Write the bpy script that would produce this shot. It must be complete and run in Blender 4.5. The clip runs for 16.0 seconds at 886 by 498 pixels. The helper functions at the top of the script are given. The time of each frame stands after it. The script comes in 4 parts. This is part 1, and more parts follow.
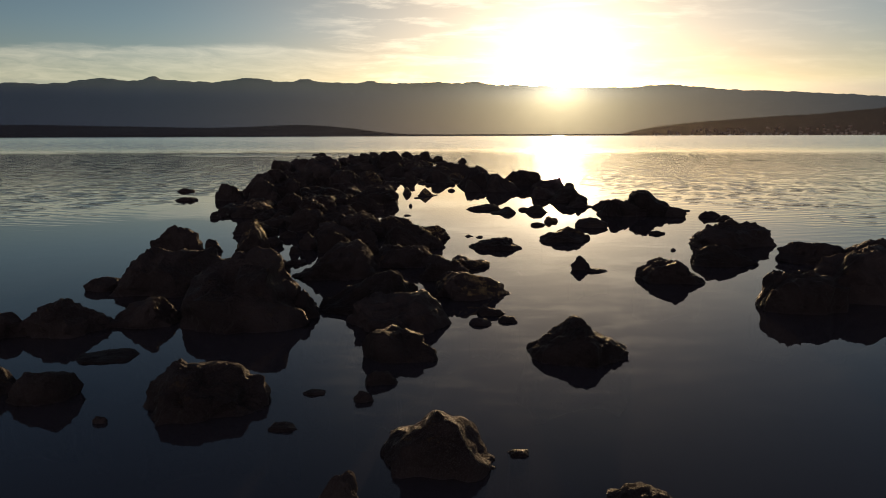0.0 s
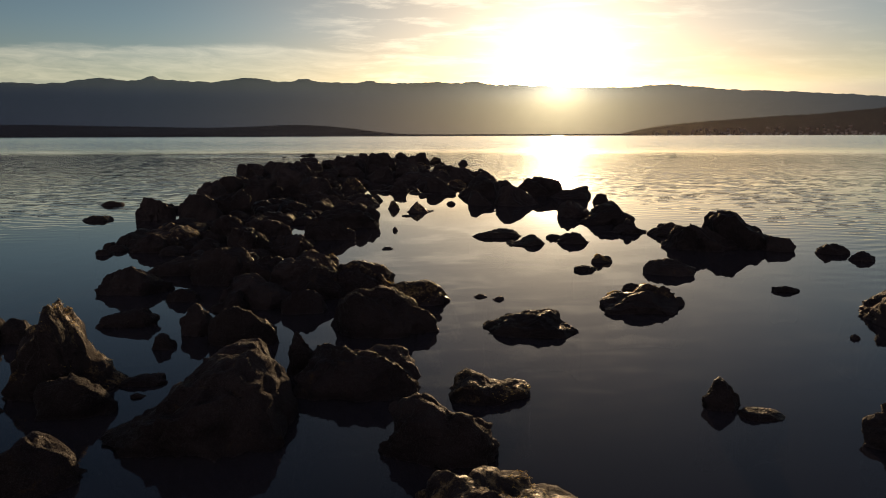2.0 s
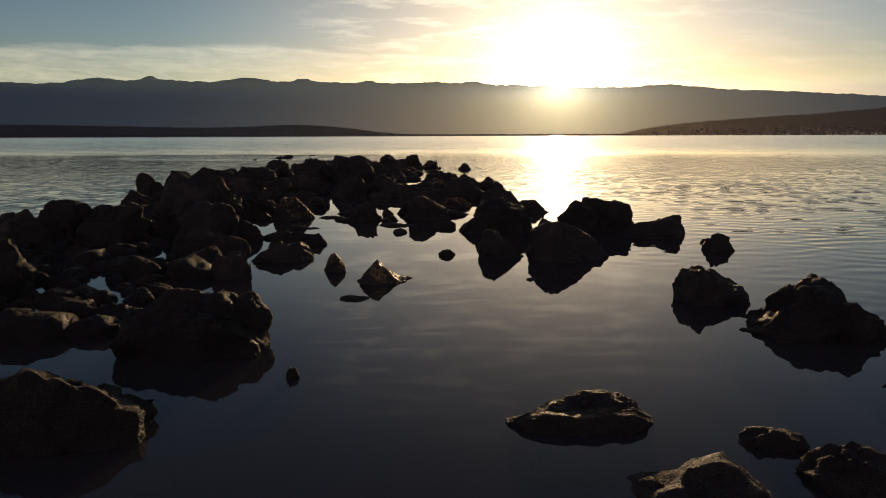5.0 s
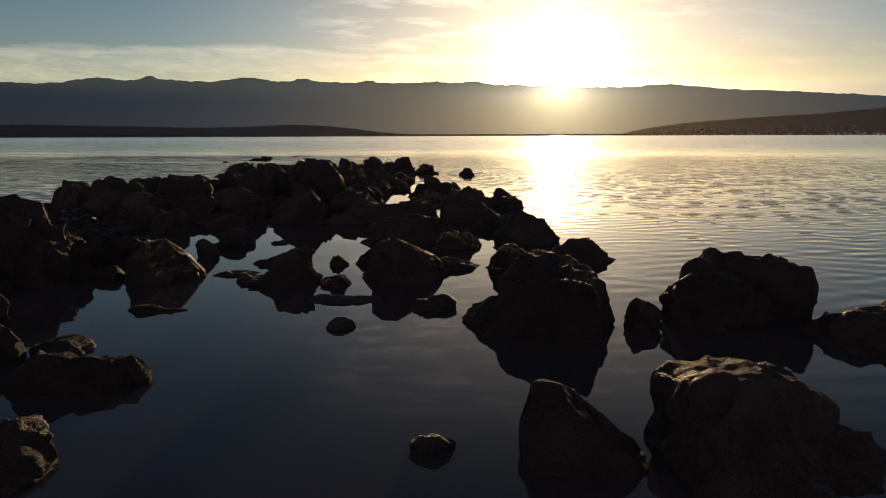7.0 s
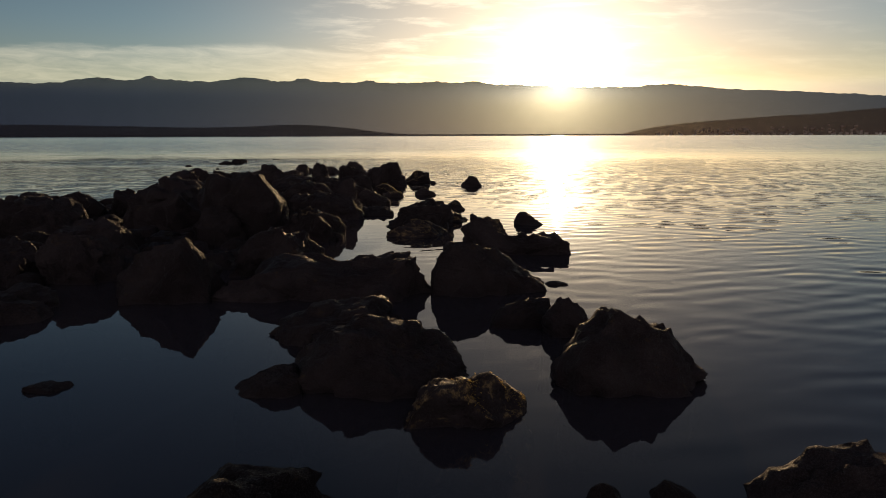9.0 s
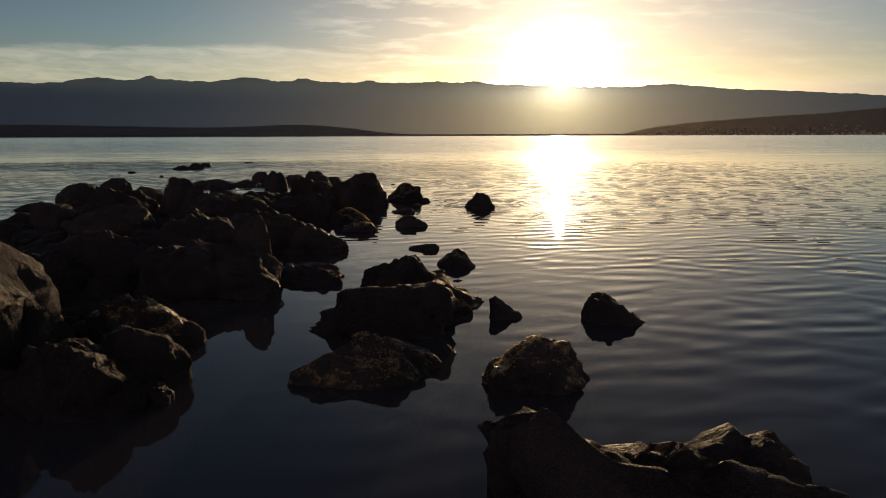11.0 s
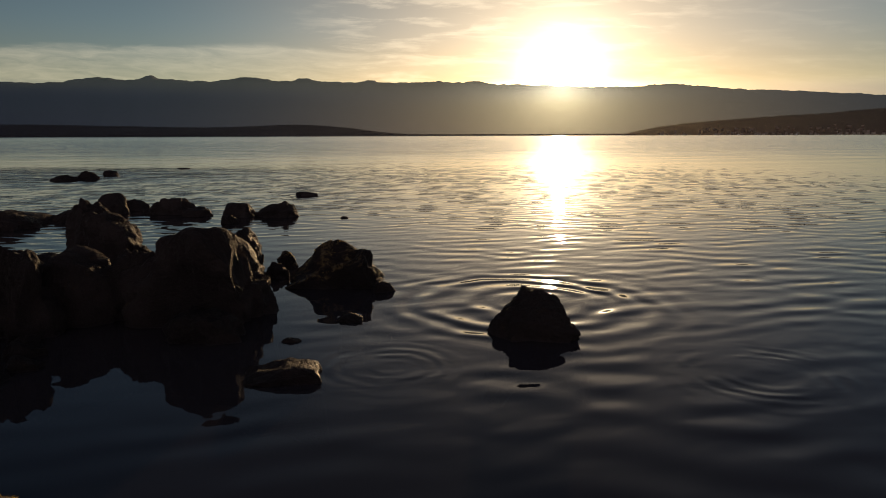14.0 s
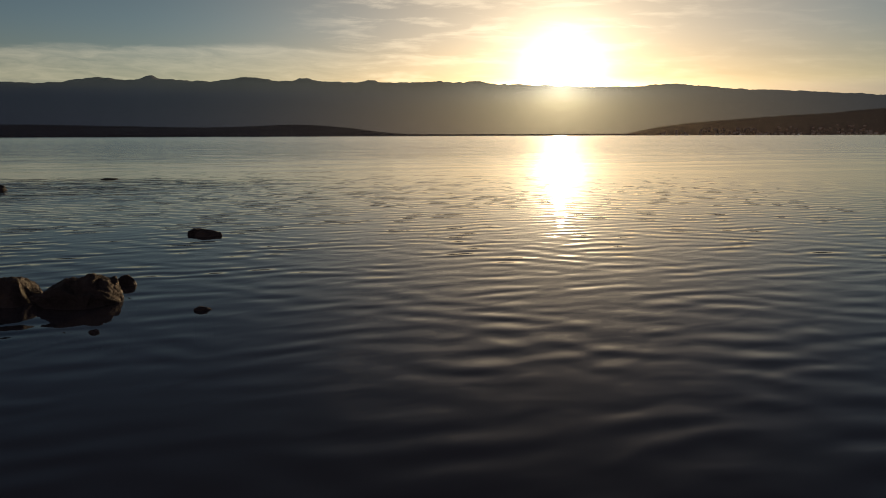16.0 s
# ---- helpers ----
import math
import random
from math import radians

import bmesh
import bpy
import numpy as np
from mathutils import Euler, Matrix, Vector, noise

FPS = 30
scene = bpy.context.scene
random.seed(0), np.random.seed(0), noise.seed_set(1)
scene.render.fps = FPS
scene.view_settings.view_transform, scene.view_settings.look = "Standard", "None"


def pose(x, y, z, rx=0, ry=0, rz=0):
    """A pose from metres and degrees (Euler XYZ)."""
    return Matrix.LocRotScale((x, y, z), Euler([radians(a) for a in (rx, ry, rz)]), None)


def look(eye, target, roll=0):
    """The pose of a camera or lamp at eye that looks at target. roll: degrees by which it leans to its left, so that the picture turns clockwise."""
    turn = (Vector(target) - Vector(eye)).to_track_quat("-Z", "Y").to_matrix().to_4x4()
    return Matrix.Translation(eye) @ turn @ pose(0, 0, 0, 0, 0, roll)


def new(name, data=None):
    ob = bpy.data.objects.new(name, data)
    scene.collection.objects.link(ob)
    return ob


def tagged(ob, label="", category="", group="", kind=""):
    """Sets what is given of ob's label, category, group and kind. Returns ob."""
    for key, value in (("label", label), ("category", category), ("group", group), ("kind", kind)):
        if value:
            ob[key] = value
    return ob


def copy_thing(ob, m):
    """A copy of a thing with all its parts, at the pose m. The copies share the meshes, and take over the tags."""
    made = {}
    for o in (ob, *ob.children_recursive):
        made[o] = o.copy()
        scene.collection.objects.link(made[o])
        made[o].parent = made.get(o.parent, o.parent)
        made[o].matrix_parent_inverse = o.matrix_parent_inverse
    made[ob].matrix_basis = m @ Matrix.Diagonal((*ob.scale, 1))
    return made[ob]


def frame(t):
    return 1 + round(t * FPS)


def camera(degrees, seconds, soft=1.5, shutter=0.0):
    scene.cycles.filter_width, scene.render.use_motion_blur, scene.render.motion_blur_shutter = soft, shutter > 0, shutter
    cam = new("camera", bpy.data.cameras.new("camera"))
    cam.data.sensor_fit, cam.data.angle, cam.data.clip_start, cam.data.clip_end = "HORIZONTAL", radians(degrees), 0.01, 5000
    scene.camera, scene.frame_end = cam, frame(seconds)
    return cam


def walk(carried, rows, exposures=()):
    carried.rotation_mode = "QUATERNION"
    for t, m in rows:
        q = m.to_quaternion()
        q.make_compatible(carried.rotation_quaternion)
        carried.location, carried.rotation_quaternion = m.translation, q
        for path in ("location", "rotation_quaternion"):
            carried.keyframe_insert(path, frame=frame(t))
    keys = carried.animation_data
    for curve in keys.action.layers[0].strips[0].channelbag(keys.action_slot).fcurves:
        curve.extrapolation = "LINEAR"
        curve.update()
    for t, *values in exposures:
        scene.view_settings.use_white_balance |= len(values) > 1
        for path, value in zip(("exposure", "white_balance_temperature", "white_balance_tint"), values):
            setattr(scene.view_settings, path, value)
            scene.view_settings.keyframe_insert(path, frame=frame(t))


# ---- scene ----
cam = camera(65.0, 16.0, soft=0.9)
PITCH, ROLL = 90 - 9.276, 0.194
# seconds, east, north, height, heading: a low glide out over the sea
walk(cam, [(t, pose(x, y, z, 0, 0, yaw) @ pose(0, 0, 0, PITCH, 0, 0) @ pose(0, 0, 0, 0, 0, -ROLL)) for t, x, y, z, yaw in [
    (0.0, 0.000, 0.000, 2.200, 0.070),
    (1.0, 0.025, 3.030, 2.174, 0.037),
    (2.0, 0.050, 6.090, 2.141, 0.003),
    (3.0, 0.110, 9.230, 2.114, -0.030),
    (4.0, 0.183, 12.490, 2.077, -0.043),
    (6.5, 0.325, 21.980, 1.938, -0.027),
    (7.5, 0.425, 25.640, 1.918, -0.017),
    (9.0, 0.470, 31.250, 1.902, 0.000),
    (11.5, 0.618, 41.300, 1.864, 0.066),
    (12.5, 0.675, 45.380, 1.816, 0.093),
    (13.5, 0.728, 49.500, 1.757, 0.120),
    (14.5, 0.824, 53.530, 1.716, 0.146),
    (15.3, 1.000, 56.490, 1.745, 0.168),
    (16.0, 1.230, 59.056, 1.833, 0.186)]],
    exposures=[(0.0, 0.14, 6650, 17), (9.0, 0.11, 6650, 17), (11.5, -0.09, 6700, 17), (12.5, -0.18, 6800, 17), (16.0, -0.36, 6850, 17)])

# ---- sun and sky ----
SUN_AZ, SUN_EL = radians(9.3), radians(4.7)
SUN_DIR = Vector((math.sin(SUN_AZ) * math.cos(SUN_EL), math.cos(SUN_AZ) * math.cos(SUN_EL), math.sin(SUN_EL)))


class Nodes:
    """A small hand for node trees: every call makes a node and returns its output."""

    def __init__(self, tree):
        self.tree = tree
        tree.nodes.clear()

    def node(self, kind, **settings):
        n = self.tree.nodes.new(kind)
        for key, value in settings.items():
            if key == "operation":
                n.operation = value
            elif key == "blend":
                n.blend_type = value
            elif key == "noise":
                n.noise_type = value
            elif key == "feature":
                n.feature = value
        return n

    def plug(self, socket, value):
        if hasattr(value, "is_output"):
            self.tree.links.new(value, socket)
        else:
            socket.default_value = value

    def math(self, op, a, b=0.0, c=0.0, clamp=False):
        n = self.node("ShaderNodeMath", operation=op)
        n.use_clamp = clamp
        for s, v in zip(n.inputs, (a, b, c)):
            self.plug(s, v)
        return n.outputs[0]

    def vec(self, op, a, b=(0, 0, 0)):
        n = self.node("ShaderNodeVectorMath", operation=op)
        self.plug(n.inputs[0], a)
        self.plug(n.inputs[1], b)
        return n.outputs["Value"] if op in ("DOT_PRODUCT", "LENGTH", "DISTANCE") else n.outputs[0]

    def xyz(self, v):
        n = self.node("ShaderNodeSeparateXYZ")
        self.plug(n.inputs[0], v)
        return n.outputs[0], n.outputs[1], n.outputs[2]

    def join(self, x, y, z):
        n = self.node("ShaderNodeCombineXYZ")
        for s, v in zip(n.inputs, (x, y, z)):
            self.plug(s, v)
        return n.outputs[0]

    def noise(self, v, scale, detail=4.0, rough=0.55, warp=0.0):
        n = self.node("ShaderNodeTexNoise")
        self.plug(n.inputs["Vector"], v)
        for key, value in (("Scale", scale), ("Detail", detail), ("Roughness", rough), ("Distortion", warp)):
            n.inputs[key].default_value = value
        return n.outputs[0]

    def step(self, v, lo, hi, a=0.0, b=1.0):
        n = self.node("ShaderNodeMapRange")
        n.interpolation_type = "SMOOTHSTEP"
        for s, x in zip(n.inputs, (v, lo, hi, a, b)):
            self.plug(s, x)
        return n.outputs[0]

    def mix(self, fac, a, b, blend="MIX"):
        n = self.node("ShaderNodeMixRGB", blend=blend)
        for s, v in zip(n.inputs, (fac, a, b)):
            self.plug(s, v if hasattr(v, "is_output") or not isinstance(v, tuple) else (*v, 1))
        return n.outputs[0]

    def bump(self, height, distance=1.0, strength=1.0):
        n = self.node("ShaderNodeBump")
        n.inputs["Strength"].default_value = strength
        n.inputs["Distance"].default_value = distance
        self.plug(n.inputs["Height"], height)
        return n.outputs[0]

    def surface(self, color, rough, normal=None, **more):
        p = self.node("ShaderNodeBsdfPrincipled")
        self.plug(p.inputs["Base Color"], color if hasattr(color, "is_output") else (*color, 1))
        self.plug(p.inputs["Roughness"], rough)
        if normal is not None:
            self.plug(p.inputs["Normal"], normal)
        for key, value in more.items():
            self.plug(p.inputs[{"ior": "IOR", "metal": "Metallic", "spec": "Specular IOR Level", "transmission": "Transmission Weight"}[key]], value)
        return p.outputs[0]

    def out(self, shader, kind="ShaderNodeOutputMaterial"):
        o = self.node(kind)
        self.plug(o.inputs["Surface"], shader)


SKY_GAIN, CORE, GLOW, HALO, HAZE = 0.034, 26.0, 2.6, 0.38, 0.75
world = bpy.data.worlds.new("world")
scene.world = world
world.use_nodes = True
n = Nodes(world.node_tree)
sky = n.node("ShaderNodeTexSky")
sky.sky_type, sky.sun_disc = "NISHITA", False
sky.sun_elevation, sky.sun_rotation = SUN_EL, SUN_AZ
sky.air_density, sky.dust_density, sky.ozone_density = 1.0, 1.2, 1.0
way = n.vec("NORMALIZE", n.node("ShaderNodeTexCoord").outputs["Generated"])
dx, dy, dz = n.xyz(way)
east = n.math("MULTIPLY", n.math("ARCTAN2", dx, dy), 57.3)
up = n.math("MULTIPLY", n.math("ARCSINE", dz), 57.3)
apart = n.math("MULTIPLY", n.math("ARCCOSINE", n.vec("DOT_PRODUCT", way, tuple(SUN_DIR))), 57.3)
# cloud sheets: a low bank in the west and thin streaks higher up, seen along the sheet
ahead = n.math("MAXIMUM", dy, 0.08)
across, above = n.math("MULTIPLY", n.math("DIVIDE", dx, ahead), 57.3), n.math("MULTIPLY", n.math("DIVIDE", dz, ahead), 57.3)
front = n.step(dy, 0.05, 0.4)
streak = n.noise(n.join(n.math("MULTIPLY", across, 0.05), n.math("MULTIPLY", above, 0.30), 0.0), 2.4, 8.0, 0.62, 0.5)
wisp = n.noise(n.join(n.math("MULTIPLY", across, 0.10), n.math("ADD", n.math("MULTIPLY", above, 0.62), n.math("MULTIPLY", across, 0.035)), 3.7), 2.6, 9.0, 0.64, 0.7)
puff = n.noise(n.join(n.math("MULTIPLY", across, 0.085), n.math("MULTIPLY", above, 0.55), 8.0), 2.0, 9.0, 0.6, 0.3)
edge = n.math("ADD", above, n.math("MULTIPLY_ADD", n.math("SUBTRACT", streak, 0.5), 1.5, n.math("MULTIPLY", n.step(across, -15.0, -4.0), 0.9)))
bank = n.math("MULTIPLY", n.step(edge, 7.35, 6.75), n.step(across, 4.0, -14.0, 0.3, 1.0))
bank = n.math("MULTIPLY", bank, n.math("MULTIPLY_ADD", wisp, 2.2, -0.2))
veil = n.math("MULTIPLY", n.step(puff, 0.46, 0.66), n.math("MULTIPLY", n.step(across, -14.0, -4.0), n.step(across, 26.0, 12.0, 0.15, 1.0)))
veil = n.math("MULTIPLY", veil, n.math("MULTIPLY", n.step(above, 30.0, 10.0), n.math("MULTIPLY_ADD", wisp, 1.2, 0.2)))
cloud = n.math("MULTIPLY", n.math("MULTIPLY", front, n.step(up, 2.6, 4.0)), n.math("ADD", n.math("MULTIPLY", bank, 0.19), n.math("MULTIPLY", veil, 0.34)))
core = n.math("MULTIPLY", n.math("EXPONENT", n.math("MULTIPLY", apart, -1 / 0.8)), CORE)
glow = n.math("MULTIPLY", n.math("EXPONENT", n.math("MULTIPLY", apart, -1 / 2.4)), GLOW)
halo = n.math("MULTIPLY", n.math("EXPONENT", n.math("MULTIPLY", apart, -1 / 8.5)), HALO)
base = n.mix(1.0, sky.outputs[0], (SKY_GAIN * 0.73, SKY_GAIN * 0.85, SKY_GAIN * 1.14), "MULTIPLY")
low = n.step(up, 2.0, 5.5)
glow_color = n.mix(low, (1.0, 0.70, 0.30), (1.0, 0.85, 0.56))
# extra glow behind the ridge, added to shine through the see-through mountains
below_ridge = n.step(up, 2.8, 4.6, 1.0, 0.0)
glow = n.math("ADD", core, n.math("ADD", n.math("MULTIPLY", glow, n.math("MULTIPLY_ADD", below_ridge, 9.0, 1.0)), n.math("MULTIPLY", halo, n.math("MULTIPLY_ADD", below_ridge, 6.0, 1.0))))
col = n.mix(1.0, base, n.mix(1.0, glow_color, glow, "MULTIPLY"), "ADD")
haze = n.math("MULTIPLY", n.math("EXPONENT", n.math("MULTIPLY", n.math("MAXIMUM", up, 0.0), -1 / 10.0)), n.math("EXPONENT", n.math("MULTIPLY", apart, -1 / 60.0)))
cool = n.mix(n.step(apart, 10.0, 34.0), (1.0, 1.0, 1.0), (0.61, 0.80, 0.89))
col = n.mix(1.0, col, n.mix(1.0, n.mix(n.step(up, 8.5, 20.0), n.mix(n.step(up, 3.5, 9.0), n.mix(n.step(up, 3.0, 4.2), (0.58, 0.55, 0.60), (0.99, 0.87, 0.58)), (0.72, 0.88, 0.93)), (0.455, 0.615, 0.85)), n.math("MULTIPLY", haze, HAZE), "MULTIPLY"), "ADD")
col = n.mix(1.0, col, cool, "MULTIPLY")
behind = n.math("MULTIPLY", n.step(apart, 60.0, 150.0), n.math("EXPONENT", n.math("MULTIPLY", n.math("MAXIMUM", up, 0.0), -1 / 35.0)))
col = n.mix(1.0, col, n.mix(1.0, (0.56, 0.46, 0.43), behind, "MULTIPLY"), "ADD")
col = n.mix(1.0, col, n.mix(1.0, (1.0, 0.86, 0.58), cloud, "MULTIPLY"), "ADD")
bg = n.node("ShaderNodeBackground")
n.plug(bg.inputs[0], col)
bg.inputs[1].default_value = 1.0
n.out(bg.outputs[0], "ShaderNodeOutputWorld")

sun = new("sun", bpy.data.lights.new("sun", "SUN"))
sun.data.energy, sun.data.angle, sun.data.color = 2.3, radians(0.8), (1.0, 0.70, 0.37)
sun.matrix_world = look(SUN_DIR * 100, (0, 0, 0))


# ---- materials ----
def material(name):
    m = bpy.data.materials.new(name)
    m.use_nodes = True
    return m, Nodes(m.node_tree)


def rock_material(name, weedy):
    m, n = material(name)
    geo = n.node("ShaderNodeNewGeometry")
    co = geo.outputs["Position"]
    rnd = n.node("ShaderNodeObjectInfo").outputs["Random"]
    big = n.noise(co, 1.7, 5.0, 0.6, 0.3)
    fine = n.noise(co, 27.0, 8.0, 0.68)
    pits = n.noise(co, 110.0, 4.0, 0.6)
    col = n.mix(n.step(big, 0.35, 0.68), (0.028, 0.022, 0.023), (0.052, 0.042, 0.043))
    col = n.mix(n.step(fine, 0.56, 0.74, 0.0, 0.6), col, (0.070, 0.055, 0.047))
    weed = n.math("MULTIPLY", n.step(n.noise(co, 6.5, 6.0, 0.7), 0.48 if weedy else 0.56, 0.58 if weedy else 0.68), n.step(fine, 0.40, 0.6))
    # weed on upward faces, its gold brightened to stand in for sun glints
    weed = n.math("MULTIPLY", weed, n.step(n.xyz(geo.outputs["Normal"])[2], 0.15, 0.55))
    col = n.mix(n.math("MULTIPLY", weed, 0.55 if weedy else 0.3), col, (0.46, 0.30, 0.09) if weedy else (0.17, 0.11, 0.04))
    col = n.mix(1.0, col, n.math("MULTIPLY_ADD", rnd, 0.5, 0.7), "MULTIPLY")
    crack = n.math("ABSOLUTE", n.math("SUBTRACT", n.noise(co, 8.0, 4.0, 0.6, 0.4), 0.5))
    height = n.math("ADD", n.math("MULTIPLY_ADD", crack, 0.11, n.math("MULTIPLY", fine, 0.05)), n.math("ADD", n.math("MULTIPLY", pits, 0.012), n.math("MULTIPLY", big, 0.05)))
    rough = n.step(n.math("ADD", big, n.math("MULTIPLY", fine, 0.5)), 0.5, 0.95, 0.42, 0.85)
    if weedy:
        rough = n.math("MULTIPLY_ADD", weed, -0.32, rough)
    shine = n.math("MULTIPLY_ADD", weed, 0.55 if weedy else 0.0, n.step(pits, 0.45, 0.68, 0.06, 0.5))
    n.out(n.surface(col, rough, n.bump(height), spec=shine))
    return m


RING_X, RING_Y = 1.6, 58.7


def water_material():
    m, n = material("sea_water")
    co = n.node("ShaderNodeNewGeometry").outputs["Position"]
    x, y, _ = n.xyz(co)
    wander = n.noise(co, 0.09, 3.0)
    # calm in the lee of the rocks, ruffled outside
    lee = n.math("ADD", n.math("MULTIPLY_ADD", y, 0.03, n.math("MULTIPLY", n.math("ABSOLUTE", n.math("SUBTRACT", x, -1.5)), 0.13)),
                 n.math("MULTIPLY", n.math("SUBTRACT", wander, 0.5), 1.0))
    open_sea = n.step(lee, 1.25, 2.5, 0.02, 1.0)
    far = n.step(y, 62.0, 190.0)
    turn = n.math("ADD", y, n.math("MULTIPLY", x, -0.28))
    r1 = n.noise(n.join(n.math("MULTIPLY", x, 0.85), turn, 0.0), 2.3, 1.0, 0.4, 0.5)
    r2 = n.noise(n.join(n.math("MULTIPLY", x, 0.6), turn, 5.0), 3.6, 0.6, 0.4, 0.4)
    swell = n.noise(n.join(n.math("MULTIPLY", x, 0.5), turn, 9.0), 0.33, 2.0, 0.5)
    drift = n.noise(n.join(n.math("MULTIPLY", x, 0.85), turn, 2.0), 0.8, 1.0)
    crest = n.math("SINE", n.math("MULTIPLY_ADD", turn, 13.5, n.math("MULTIPLY", drift, 8.0)))
    crest = n.math("MULTIPLY", crest, n.math("MULTIPLY", n.step(n.noise(co, 0.9, 1.0), 0.35, 0.7), 0.0044))
    # a second, weaker train of ripples crosses the first
    across_turn = n.math("ADD", y, n.math("MULTIPLY", x, 0.42))
    cross = n.math("SINE", n.math("MULTIPLY_ADD", across_turn, 10.5, n.math("MULTIPLY", n.noise(n.join(x, y, 14.0), 0.7, 1.0), 9.0)))
    crest = n.math("MULTIPLY_ADD", cross, n.math("MULTIPLY", n.step(n.noise(n.join(x, y, 21.0), 0.6, 1.0), 0.35, 0.65), 0.0030), crest)
    waves = n.math("ADD", n.math("ADD", n.math("MULTIPLY", r1, 0.0080), crest), n.math("MULTIPLY", r2, 0.0053))
    waves = n.math("MULTIPLY", n.math("ADD", waves, n.math("MULTIPLY", swell, 0.014)), open_sea)
    waves = n.math("MULTIPLY", waves, n.math("MULTIPLY", n.step(y, 56.0, 110.0, 1.0, 0.0), n.step(n.math("ABSOLUTE", x), 7.0, 22.0, 1.0, 0.5)))
    chop = n.noise(n.join(n.math("MULTIPLY", x, 0.20), turn, 1.0), 1.7, 2.0, 0.45)
    chop = n.math("MULTIPLY", chop, n.step(y, 95.0, 170.0, 0.0075, 0.0))
    waves = n.math("ADD", waves, n.math("MULTIPLY", chop, n.step(y, 82.0, 125.0)))
    # a patch ruffled by the current over the sunken end of the breakwater
    away = n.vec("LENGTH", n.join(n.math("MULTIPLY", n.math("ADD", x, 19.0), 0.065), n.math("MULTIPLY", n.math("SUBTRACT", y, 83.0), 0.12), 0.0))
    ruffle = n.noise(n.join(n.math("MULTIPLY", x, 0.30), turn, 3.0), 1.15, 2.0, 0.5, 0.6)
    waves = n.math("ADD", waves, n.math("MULTIPLY", ruffle, n.step(n.math("MULTIPLY_ADD", wander, 0.8, away), 1.5, 0.7, 0.0, 0.10)))
    gusts = n.noise(n.join(n.math("MULTIPLY", x, 0.10), turn, 6.0), 0.22, 4.0, 0.6, 0.3)
    waves = n.math("ADD", waves, n.math("MULTIPLY", gusts, n.math("MULTIPLY", n.step(y, 75.0, 140.0), n.step(y, 500.0, 160.0, 0.02, 0.16))))
    r = n.vec("LENGTH", n.vec("SUBTRACT", n.join(x, y, 0.0), (RING_X, RING_Y, 0.0)))
    r = n.math("ADD", r, n.math("MULTIPLY", n.noise(co, 1.3, 1.0), 0.35))
    pulse = n.math("EXPONENT", n.math("MULTIPLY", n.math("POWER", n.math("DIVIDE", n.math("SUBTRACT", r, 1.1), 0.65), 2.0), -1.0))
    ring = n.math("MULTIPLY", n.math("SINE", n.math("MULTIPLY", r, 17.0)), n.math("MULTIPLY", pulse, 0.0065))
    for cx, cy, size in ((3.1, 56.4, 0.5), (0.35, 56.6, 0.4)):
        d = n.vec("LENGTH", n.vec("SUBTRACT", n.join(x, y, 0.0), (cx, cy, 0.0)))
        d = n.math("ADD", d, n.math("MULTIPLY", n.noise(co, 3.0, 2.0), 0.12))
        small = n.math("EXPONENT", n.math("MULTIPLY", n.math("POWER", n.math("DIVIDE", n.math("SUBTRACT", d, size), 0.28), 2.0), -1.0))
        ring = n.math("ADD", ring, n.math("MULTIPLY", n.math("SINE", n.math("MULTIPLY", d, 42.0)), n.math("MULTIPLY", small, n.math("MULTIPLY", n.step(n.noise(co, 2.2, 2.0), 0.38, 0.62), 0.0014))))
    rough = n.math("ADD", 0.015, n.math("MULTIPLY", far, 0.095))
    # farther out mostly the near slopes of the ripples are seen: a southward tilt added to the relief makes far water
    # mirror the brighter sky above the ridge
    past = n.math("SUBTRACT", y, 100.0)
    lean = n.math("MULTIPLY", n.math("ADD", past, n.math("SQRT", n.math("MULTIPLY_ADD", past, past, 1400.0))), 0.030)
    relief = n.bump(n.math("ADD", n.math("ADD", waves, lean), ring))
    # murky water that lets the stones just under its surface show, below a mirror that grows towards the horizon
    murk = n.node("ShaderNodeBsdfDiffuse")
    murk.inputs["Color"].default_value = (0.054, 0.050, 0.061, 1)
    clear = n.node("ShaderNodeBsdfTransparent")
    clear.inputs["Color"].default_value = (0.70, 0.60, 0.50, 1)
    body = n.node("ShaderNodeMixShader")
    body.inputs[0].default_value = 0.35
    n.tree.links.new(murk.outputs[0], body.inputs[1])
    n.tree.links.new(clear.outputs[0], body.inputs[2])
    mirror = n.node("ShaderNodeBsdfGlossy")
    mirror.inputs["Color"].default_value = (1, 1, 1, 1)
    n.plug(mirror.inputs["Roughness"], rough)
    n.plug(mirror.inputs["Normal"], relief)
    fresnel = n.node("ShaderNodeFresnel")
    fresnel.inputs["IOR"].default_value = 1.33
    n.plug(fresnel.inputs["Normal"], relief)
    water = n.node("ShaderNodeMixShader")
    n.plug(water.inputs[0], fresnel.outputs[0])
    n.tree.links.new(body.outputs[0], water.inputs[1])
    n.tree.links.new(mirror.outputs[0], water.inputs[2])
    n.out(water.outputs[0])
    return m


